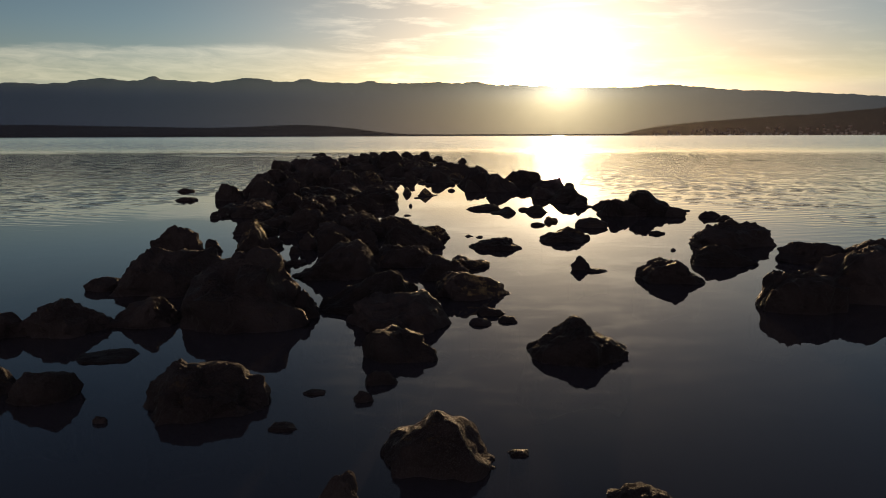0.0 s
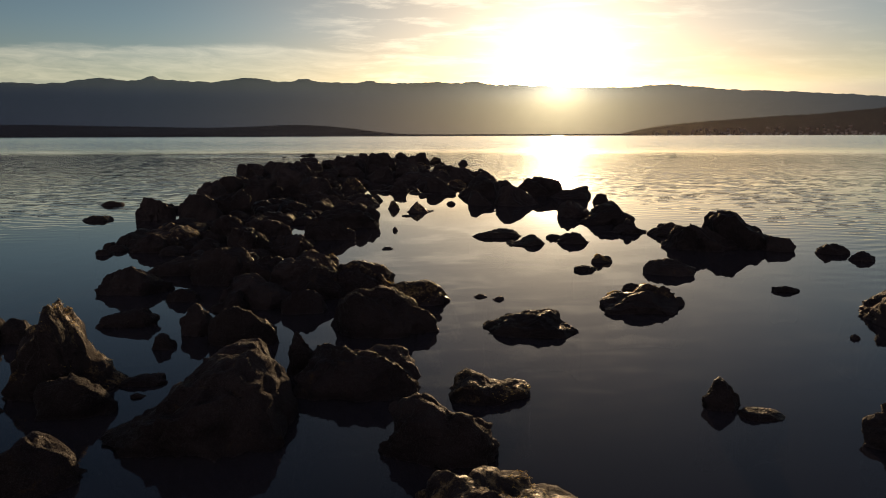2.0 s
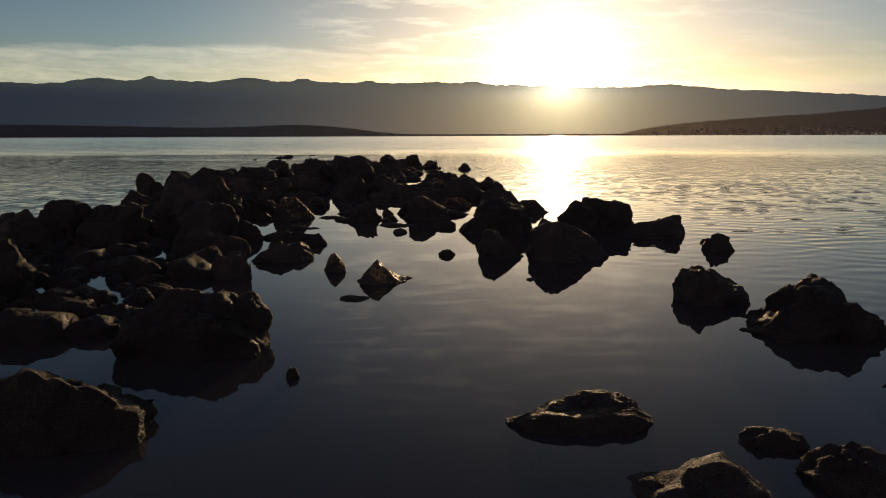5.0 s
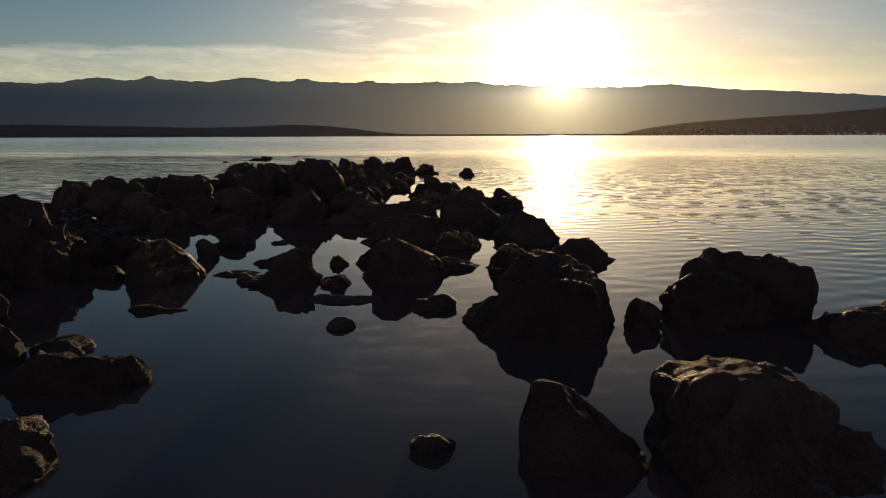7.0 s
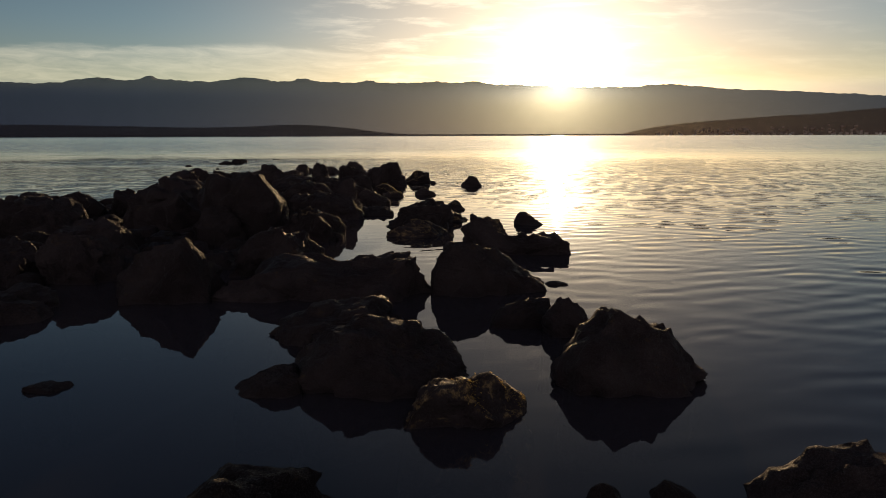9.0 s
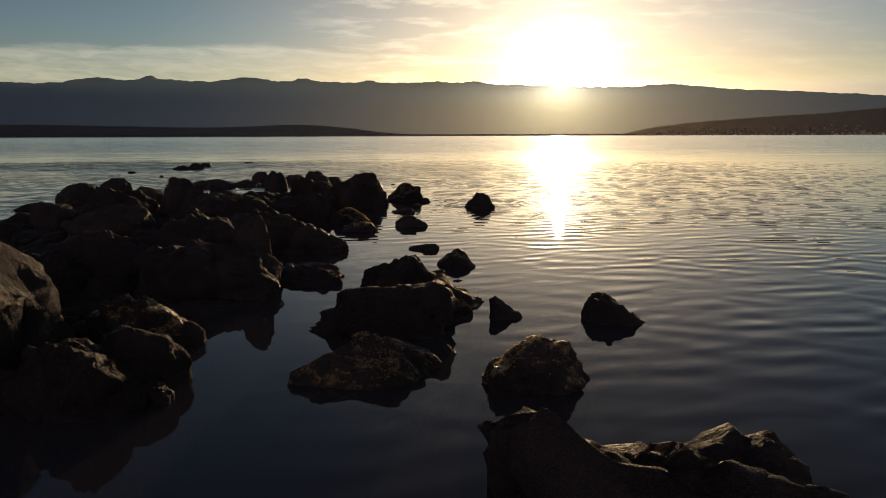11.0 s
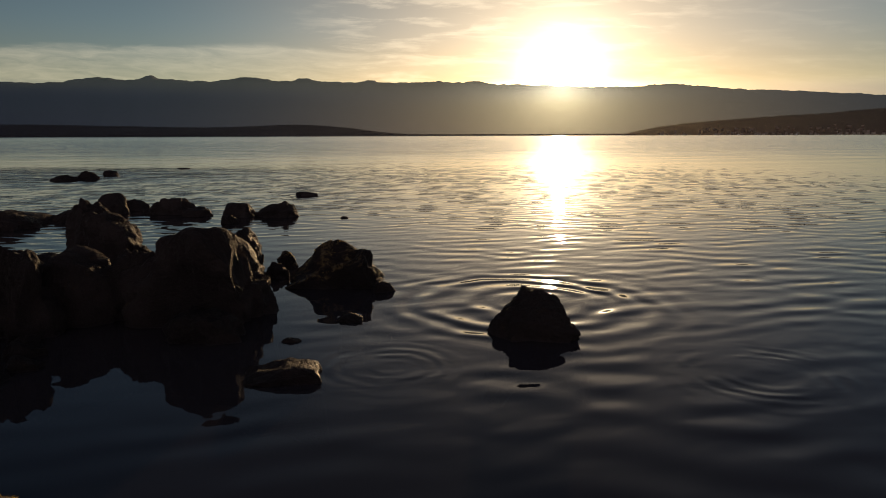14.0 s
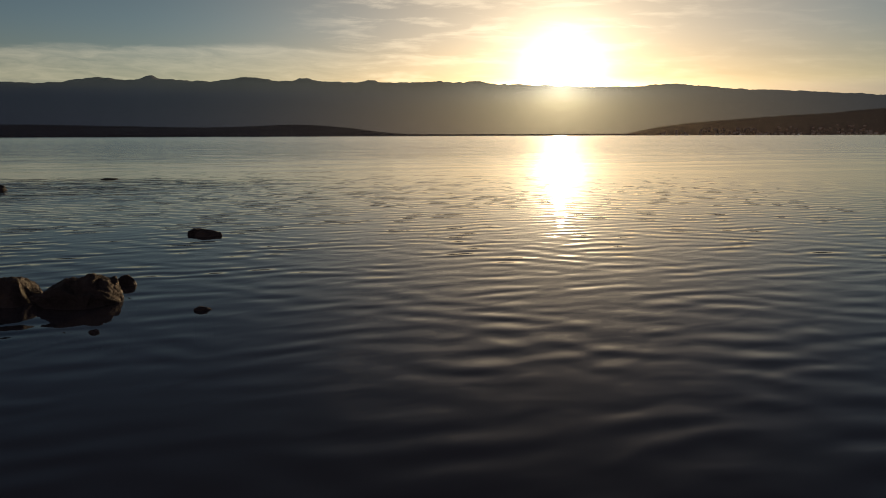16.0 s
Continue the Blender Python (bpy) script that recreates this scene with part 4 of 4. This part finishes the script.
rock(-8.91, 38.12, 0.92, 0.65, 0.91, (0.8, 1, 1, 0.9, 0.7), 286, 0)
rock(-8.74, 38.15, 0.91, 0.64, 0.58, (0.9, 1, 0.9, 0.7, 0.5), 132, -0.05)
rock(-4.14, 38.40, 0.89, 0.62, 0.23, (0.9, 1, 1, 0.9, 0.7), 156, 0)
rock(-4.46, 38.74, 1.12, 0.78, 0.25, (0.6, 0.8, 0.9, 1, 0.9), 304, 0.02)
rock(-1.78, 39.41, 1.06, 0.74, 0.24, (0.5, 0.8, 1, 0.9, 0.8), 149, 0.02)
rock(-2.82, 39.43, 1.30, 0.91, 0.75, (0.7, 0.85, 0.9, 1, 0.6), 153, 0.04)
rock(-0.81, 39.66, 2.51, 1.13, 0.48, (0.06, 0.64, 0.77, 0.8, 0.83, 0.85, 0.89, 0.94, 1.0), 148, 0.02)
rock(1.05, 39.77, 1.54, 0.85, 0.64, (0.89, 1.0, 0.94, 0.86, 0.76, 0.64, 0.49, 0.33, 0.03), 146, 0.02)
rock(1.93, 40.03, 0.29, 0.20, 0.04, (0.6, 1, 1, 0.8, 0.6), 157, -0.05)
rock(-5.52, 40.22, 0.95, 0.66, 0.48, (0.8, 1, 1, 0.9, 0.7), 302, -0.05)
rock(-6.57, 40.25, 1.33, 0.93, 0.62, (0.8, 1, 1, 0.9, 0.7), 301, 0)
rock(-4.40, 40.45, 1.15, 0.81, 0.66, (0.6, 0.9, 1, 0.9, 0.7), 162, -0.05)
rock(-5.48, 40.66, 0.94, 0.66, 0.55, (0.8, 1, 1, 0.8, 0.6), 161, 0)
rock(-1.82, 41.00, 1.29, 0.91, 0.66, (0.7, 0.9, 1, 0.9, 0.6), 170, -0.08)
rock(-8.03, 41.72, 1.61, 1.12, 0.87, (0.8, 1, 1, 0.9, 0.8), 292, -0.05)
rock(-9.43, 42.35, 0.96, 0.67, 0.71, (0.6, 1, 1, 0.9, 0.6), 287, -0.05)
rock(-5.22, 42.50, 1.31, 0.92, 0.61, (0.7, 0.9, 1, 0.9, 0.6), 167, -0.05)
rock(1.73, 42.58, 1.84, 0.74, 0.61, (0.69, 1.0, 0.67, 0.45, 0.41, 0.39, 0.43, 0.47, 0.19), 147, 0.02)
rock(-3.55, 43.68, 1.03, 0.72, 0.66, (0.7, 0.9, 1, 0.9, 0.6), 169, 0.02)
rock(-10.18, 43.69, 1.11, 0.78, 0.71, (0.6, 1, 1, 1, 0.8), 291, 0)
rock(-9.17, 43.98, 1.26, 0.88, 0.81, (0.9, 1, 1, 0.9, 0.7), 297, -0.05)
rock(-2.03, 43.99, 1.16, 0.81, 0.53, (0.6, 0.9, 1, 0.9, 0.7), 172, -0.05)
rock(-1.52, 44.01, 0.32, 0.23, 0.15, (0.7, 1, 0.9, 0.7, 0.4), 189, 0.02)
rock(-1.82, 44.07, 0.23, 0.16, 0.12, (0.8, 1, 0.9, 0.7, 0.4), 190, -0.08)
rock(-1.78, 44.35, 0.76, 0.53, 0.48, (0.6, 1, 1, 0.8, 0.6), 173, 0.04)
rock(1.30, 44.40, 0.88, 0.61, 0.40, (0.3, 0.8, 1, 0.75, 0.3), 181, -0.06, weed=-1)
rock(-3.34, 44.49, 1.90, 1.33, 1.26, (0.7, 1, 0.9, 1, 0.8), 296, 0)
rock(-0.02, 44.60, 1.18, 0.82, 0.30, (0.6, 0.8, 0.9, 1, 0.6), 180, 0.06, weed=1)
rock(-7.45, 44.66, 1.73, 1.21, 0.79, (0.8, 1, 0.9, 1, 0.7), 293, 0.04)
rock(-3.34, 45.18, 1.15, 0.80, 0.74, (0.7, 0.9, 1, 0.9, 0.6), 171, 0)
rock(-1.75, 45.45, 0.28, 0.19, 0.20, (0.8, 1, 1, 0.8, 0.4), 187, -0.05)
rock(-2.22, 45.46, 1.00, 0.70, 0.50, (0.6, 0.9, 1, 0.7, 0.3), 186, -0.06, weed=1)
rock(-8.85, 45.58, 1.25, 0.88, 0.66, (0.9, 1, 1, 0.9, 0.8), 298, 0.04)
rock(-5.12, 45.75, 2.01, 1.41, 1.09, (0.6, 0.9, 1, 0.9, 0.8), 295, -0.08)
rock(-5.66, 46.13, 1.23, 0.86, 0.55, (0.7, 0.9, 1, 0.9, 0.6), 168, 0.04)
rock(-8.18, 46.17, 0.72, 0.50, 0.74, (0.7, 1, 1, 0.9, 0.7), 300, -0.08)
rock(-0.02, 46.07, 1.44, 1.15, 0.49, (0.11, 0.67, 0.89, 0.94, 0.97, 0.96, 0.96, 1.0, 0.46), 177, 0.02)
rock(-8.76, 46.21, 0.75, 0.52, 0.67, (0.7, 0.9, 1, 0.9, 0.6), 163, 0.04)
rock(2.32, 46.19, 0.64, 0.51, 0.26, (0.28, 0.86, 1.0, 0.99, 0.84, 0.56, 0.28, 0.14, 0.08), 182, 0.02)
rock(1.23, 46.32, 0.36, 0.29, 0.22, (0.39, 0.93, 1.0, 0.83, 0.67, 0.52, 0.38, 0.23, 0.09), 183, 0.02)
rock(-7.52, 46.67, 1.28, 0.89, 0.72, (0.6, 0.9, 1, 0.9, 0.7), 165, -0.08)
rock(-2.05, 46.68, 0.78, 0.55, 0.10, (0.6, 0.9, 1, 0.8, 0.5), 188, 0.04)
rock(-8.35, 46.69, 0.77, 0.54, 0.66, (0.7, 1, 0.9, 0.9, 0.6), 164, 0.02)
rock(0.72, 46.83, 0.67, 0.47, 0.35, (0.9, 1, 0.6, 0.35, 0.1), 179, 0.02, weed=1)
rock(-6.73, 47.17, 1.05, 0.74, 0.73, (0.8, 1, 1, 0.8, 0.5), 166, 0)
rock(-1.61, 47.26, 0.51, 0.36, 0.26, (0.8, 1, 1, 0.9, 0.6), 193, 0.04)
rock(0.09, 47.58, 1.22, 0.98, 0.47, (0.04, 0.45, 0.62, 0.76, 0.9, 1.0, 0.6, 0.43, 0.09), 178, 0.02)
rock(-1.98, 47.59, 1.21, 0.84, 0.60, (0.7, 1, 1, 0.9, 0.6), 174, 0.02)
rock(-2.61, 47.60, 1.38, 0.96, 0.65, (0.8, 1, 1, 1, 0.8), 191, 0.06)
rock(-4.14, 47.62, 0.84, 0.59, 0.49, (0.7, 0.9, 1, 0.9, 0.6), 195, -0.08)
rock(-1.87, 48.09, 0.70, 0.49, 0.90, (0.7, 0.9, 1, 1, 0.8), 192, -0.05)
rock(-3.81, 48.11, 1.15, 0.81, 0.70, (0.7, 0.9, 1, 0.9, 0.6), 194, 0.02)
rock(-1.22, 48.43, 0.93, 0.65, 0.18, (0.7, 0.9, 0.9, 1, 0.8), 185, -0.08)
rock(1.29, 38.15, 0.71, 0.43, 0.26, (0.16, 0.47, 0.74, 0.84, 1.0, 0.99, 0.97, 0.9, 0.1), 313, 0.02)
rock(-1.04, 32.78, 0.44, 0.39, 0.14, (0.17, 0.36, 0.53, 0.63, 0.73, 0.81, 0.89, 1.0, 0.17), 312, 0.02, weed=1)
rock(-1.18, 47.98, 0.95, 0.43, 0.12, (0.16, 0.3, 0.43, 0.57, 0.76, 0.88, 0.91, 0.96, 1.0), 311, 0.02)
rock(0.77, 49.29, 0.58, 0.46, 0.25, (0.08, 0.45, 0.78, 1.0, 0.93, 0.8, 0.67, 0.42, 0.08), 184, -0.06, weed=1)
rock(-3.02, 49.54, 1.50, 1.05, 0.78, (0.7, 0.9, 1, 0.9, 0.6), 175, -0.08)
rock(-1.54, 50.67, 1.14, 0.80, 0.45, (0.8, 1, 0.9, 0.6, 0.2), 223, 0.06)
rock(0.25, 50.80, 0.53, 0.37, 0.10, (0.2, 0.5, 0.7, 1, 0.9), 204, 0.02)
rock(-2.20, 50.82, 1.91, 1.33, 0.69, (0.9, 1, 0.9, 0.8, 0.4), 226, 0.06)
rock(-3.11, 51.49, 1.37, 0.96, 0.50, (0.7, 0.9, 1, 0.9, 0.6), 199, 0.02)
rock(-5.52, 52.11, 1.64, 1.15, 0.63, (0.7, 0.9, 1, 0.9, 0.6), 197, -0.05)
rock(-12.08, 52.21, 0.58, 0.41, 0.28, (0.6, 1, 1, 0.9, 0.6), 299, 0.02)
rock(-4.42, 52.71, 1.32, 0.92, 0.50, (0.7, 0.9, 1, 0.9, 0.6), 198, 0.04)
rock(-1.08, 53.05, 0.68, 0.47, 0.21, (0.3, 0.7, 0.8, 0.9, 1), 222, -0.06, weed=1)
rock(-3.40, 53.31, 1.47, 1.03, 0.68, (0.7, 0.9, 1, 0.9, 0.6), 225, -0.08)
rock(-7.39, 53.47, 0.76, 0.53, 0.59, (0.8, 1, 0.9, 0.8, 0.6), 196, 0)
rock(-0.09, 53.82, 0.70, 0.49, 0.23, (0.5, 1, 0.8, 0.5, 0.1), 203, 0.04)
rock(-1.44, 54.27, 0.89, 0.62, 0.35, (0.9, 1, 1, 0.8, 0.4), 221, -0.06, weed=1)
rock(-2.50, 54.28, 1.38, 0.96, 0.68, (0.5, 0.7, 0.9, 1, 0.9), 220, -0.08)
rock(-4.48, 54.70, 1.87, 1.31, 0.62, (0.7, 0.9, 1, 0.9, 0.6), 224, 0.02)
rock(-5.31, 55.56, 1.62, 1.13, 0.95, (0.3, 0.95, 1, 0.6, 0.3), 201, 0)
rock(-6.98, 55.61, 1.72, 1.20, 0.75, (0.7, 1, 0.9, 0.9, 0.5), 200, -0.08)
rock(-0.41, 56.38, 0.63, 0.44, 0.10, (0.3, 0.4, 0.8, 0.9, 1), 233, 0.04)
rock(-0.54, 57.28, 0.17, 0.12, 0.03, (0.6, 1, 0.9, 0.8, 0.4), 232, -0.05)
rock(-1.30, 57.40, 0.69, 0.48, 0.26, (0.7, 1, 1, 0.9, 0.6), 310, -0.08)
rock(-9.95, 57.54, 1.30, 0.91, 0.19, (0.5, 0.8, 1, 0.9, 0.8), 176, 0)
rock(1.55, 57.53, 0.83, 0.66, 0.39, (0.12, 0.5, 0.78, 0.95, 1.0, 0.94, 0.82, 0.57, 0.05), 242, 0.02)
rock(-3.08, 57.59, 0.92, 0.64, 0.82, (0.8, 1, 1, 0.9, 0.7), 309, 0.02)
rock(-0.13, 57.94, 0.24, 0.17, 0.07, (0.4, 0.9, 1, 0.9, 0.6), 231, 0)
rock(-2.72, 57.97, 0.86, 0.60, 0.70, (0.7, 0.9, 1, 0.9, 0.8), 308, 0.04)
rock(-7.11, 57.97, 2.00, 1.40, 0.57, (0.9, 1, 0.9, 0.6, 0.3), 219, 0.02)
rock(-2.19, 58.17, 0.83, 0.58, 0.68, (0.8, 0.9, 1, 0.9, 0.8), 307, -0.05)
rock(-1.58, 58.22, 1.43, 1.00, 0.92, (0.75, 0.8, 1, 0.95, 0.4), 205, -0.08)
rock(-5.62, 59.11, 1.08, 0.76, 0.30, (0.6, 0.9, 1, 0.9, 0.8), 218, 0.04)
rock(0.09, 59.20, 0.26, 0.19, 0.12, (0.6, 1, 1, 0.8, 0.4), 247, -0.05)
rock(-10.04, 59.42, 1.41, 0.99, 0.55, (0.5, 0.9, 1, 0.9, 0.7), 294, 0.02)
rock(-3.07, 59.49, 1.22, 0.86, 0.90, (0.85, 1, 0.9, 0.75, 0.6), 207, -0.05)
rock(-0.10, 59.67, 0.27, 0.19, 0.10, (0.9, 0.8, 0.6, 0.4, 0.2), 230, -0.08)
rock(-1.62, 59.76, 0.51, 0.36, 0.65, (0.8, 1, 1, 0.8, 0.6), 241, 0)
rock(-1.24, 59.89, 0.12, 0.08, 0.05, (0.6, 1, 1, 0.8, 0.4), 246, 0)
rock(-0.53, 59.75, 1.13, 0.90, 0.52, (0.06, 0.5, 0.7, 0.86, 1.0, 0.87, 0.71, 0.06, 0.04), 227, 0.02, weed=-1)
rock(-1.31, 60.02, 0.32, 0.22, 0.19, (0.8, 1, 1, 0.8, 0.6), 229, 0.02)
rock(-1.68, 60.15, 0.39, 0.27, 0.09, (0.5, 0.9, 1, 0.8, 0.4), 245, -0.08)
rock(-1.33, 60.65, 0.30, 0.21, 0.22, (0.6, 0.9, 1, 1, 0.8), 228, -0.06, weed=1)
rock(-2.60, 61.17, 0.69, 0.48, 0.16, (0.8, 1, 0.9, 0.6, 0.1), 244, 0.02)
rock(-2.59, 62.02, 0.11, 0.08, 0.03, (0.5, 1, 1, 0.8, 0.4), 248, 0.04)
rock(-5.11, 62.88, 0.84, 0.59, 0.74, (0.6, 1, 1, 0.9, 0.6), 208, 0.04)
rock(-10.55, 63.09, 1.03, 0.72, 0.50, (0.5, 1, 1, 0.8, 0.5), 202, -0.05)
rock(-7.56, 64.78, 1.17, 0.82, 0.35, (0.3, 0.9, 1, 0.6, 0.4), 209, 0.02)
rock(-3.57, 65.43, 0.35, 0.25, 0.18, (0.6, 1, 1, 0.8, 0.4), 243, 0.04)
rock(-11.60, 65.44, 0.92, 0.64, 0.36, (0.7, 1, 1, 0.9, 0.6), 212, -0.05)
rock(-8.15, 65.66, 1.76, 1.23, 0.26, (0.7, 1, 1, 0.8, 0.6), 240, -0.08)
rock(-7.00, 65.82, 0.84, 0.59, 0.25, (0.4, 0.8, 1, 1, 0.8), 211, 0)
rock(-7.03, 66.11, 1.03, 0.72, 0.21, (0.4, 0.7, 1, 1, 0.7), 239, 0.02)
rock(-1.37, 66.28, 0.18, 0.13, 0.04, (0.5, 1, 1, 0.8, 0.4), 252, -0.05)
rock(-9.62, 66.68, 1.33, 0.93, 0.09, (0.6, 1, 0.9, 0.8, 0.7), 210, -0.08)
rock(-3.72, 66.65, 0.77, 0.62, 0.31, (0.38, 0.88, 0.94, 1.0, 0.96, 0.93, 0.89, 0.26, 0.06), 234, 0.02)
rock(-4.69, 66.77, 0.73, 0.51, 0.20, (0.6, 0.9, 1, 1, 0.8), 236, 0)
rock(-6.75, 67.16, 0.71, 0.50, 0.47, (0.6, 0.9, 1, 1, 0.7), 237, -0.05)
rock(-2.89, 66.67, 0.97, 0.78, 0.34, (0.37, 0.5, 0.63, 0.75, 0.82, 0.9, 1.0, 0.81, 0.08), 249, 0.02)
rock(-5.46, 67.35, 1.17, 0.82, 0.37, (0.7, 0.9, 1, 1, 0.8), 235, -0.08)
rock(-2.76, 67.54, 0.25, 0.17, 0.13, (0.6, 0.8, 1, 1, 0.8), 250, -0.08)
rock(-6.56, 67.99, 0.57, 0.40, 0.28, (0.8, 1, 1, 0.9, 0.6), 238, 0.04)
rock(-3.18, 71.92, 0.50, 0.35, 0.11, (0.6, 1, 1, 0.8, 0.6), 206, 0)
rock(-12.66, 72.05, 0.22, 0.16, 0.09, (0.5, 1, 1, 0.8, 0.4), 217, -0.05)
rock(-3.36, 72.16, 0.58, 0.40, 0.11, (0.9, 1, 0.9, 0.6, 0.3), 251, 0)
rock(-15.68, 75.72, 0.46, 0.32, 0.10, (0.5, 1, 1, 0.8, 0.4), 216, 0)
rock(-14.37, 79.20, 1.04, 0.73, 0.24, (0.4, 0.8, 1, 0.9, 0.6), 213, 0.04)
rock(-13.90, 80.19, 0.96, 0.67, 0.36, (0.6, 1, 1, 0.8, 0.5), 214, 0.02)
rock(-14.31, 83.05, 0.75, 0.53, 0.24, (0.5, 0.9, 1, 0.8, 0.4), 215, -0.08)
rock(-13.29, 89.18, 0.68, 0.47, 0.07, (0.5, 1, 1, 0.9, 0.7), 253, 0.04)


# ---- rubble between the boulders, too crowded to count ----
def rubble():
    """Smaller broken stones that fill the old breakwater between its boulders, strip by strip from south to north."""
    rnd = random.Random(3)
    verts, faces, placed = [], [], list(ROCKS)
    strips = ((16, 18.5, -4.4, -2.9), (18.5, 23, -6.4, -4.3), (23, 28, -6.8, -3.3),
              (28, 33, -7, -5), (33, 40, -9, -6), (40, 48, -9.5, -2.8), (48, 56, -9, -2.9), (56, 61, -7.3, -2.4))
    seed = 900
    for y0, y1, x0, x1 in strips:
        for _ in range(int(30 * (y1 - y0) * (x1 - x0))):
            x, y = rnd.uniform(x0, x1), rnd.uniform(y0, y1)
            w = rnd.choice((0.3, 0.4, 0.5, 0.6, 0.75)) * rnd.uniform(0.85, 1.15)
            if all(math.hypot(x - px, y - py) > 0.42 * (w + pw) for px, py, pw in placed):
                seed += 1
                placed.append((x, y, w))
                line = (rnd.uniform(0.4, 0.8), rnd.uniform(0.75, 1), 1, rnd.uniform(0.7, 1), rnd.uniform(0.3, 0.8))
                vs, fs = rock_shape(w, w * rnd.uniform(0.75, 1.05), w * rnd.uniform(0.28, 0.42), line, seed, 0.05, 3)
                k = len(verts)
                verts += [(a + x, b + y, c) for a, b, c in vs]
                faces += [tuple(i + k for i in f) for f in fs]
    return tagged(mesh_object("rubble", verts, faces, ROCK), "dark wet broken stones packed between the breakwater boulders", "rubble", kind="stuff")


rubble()
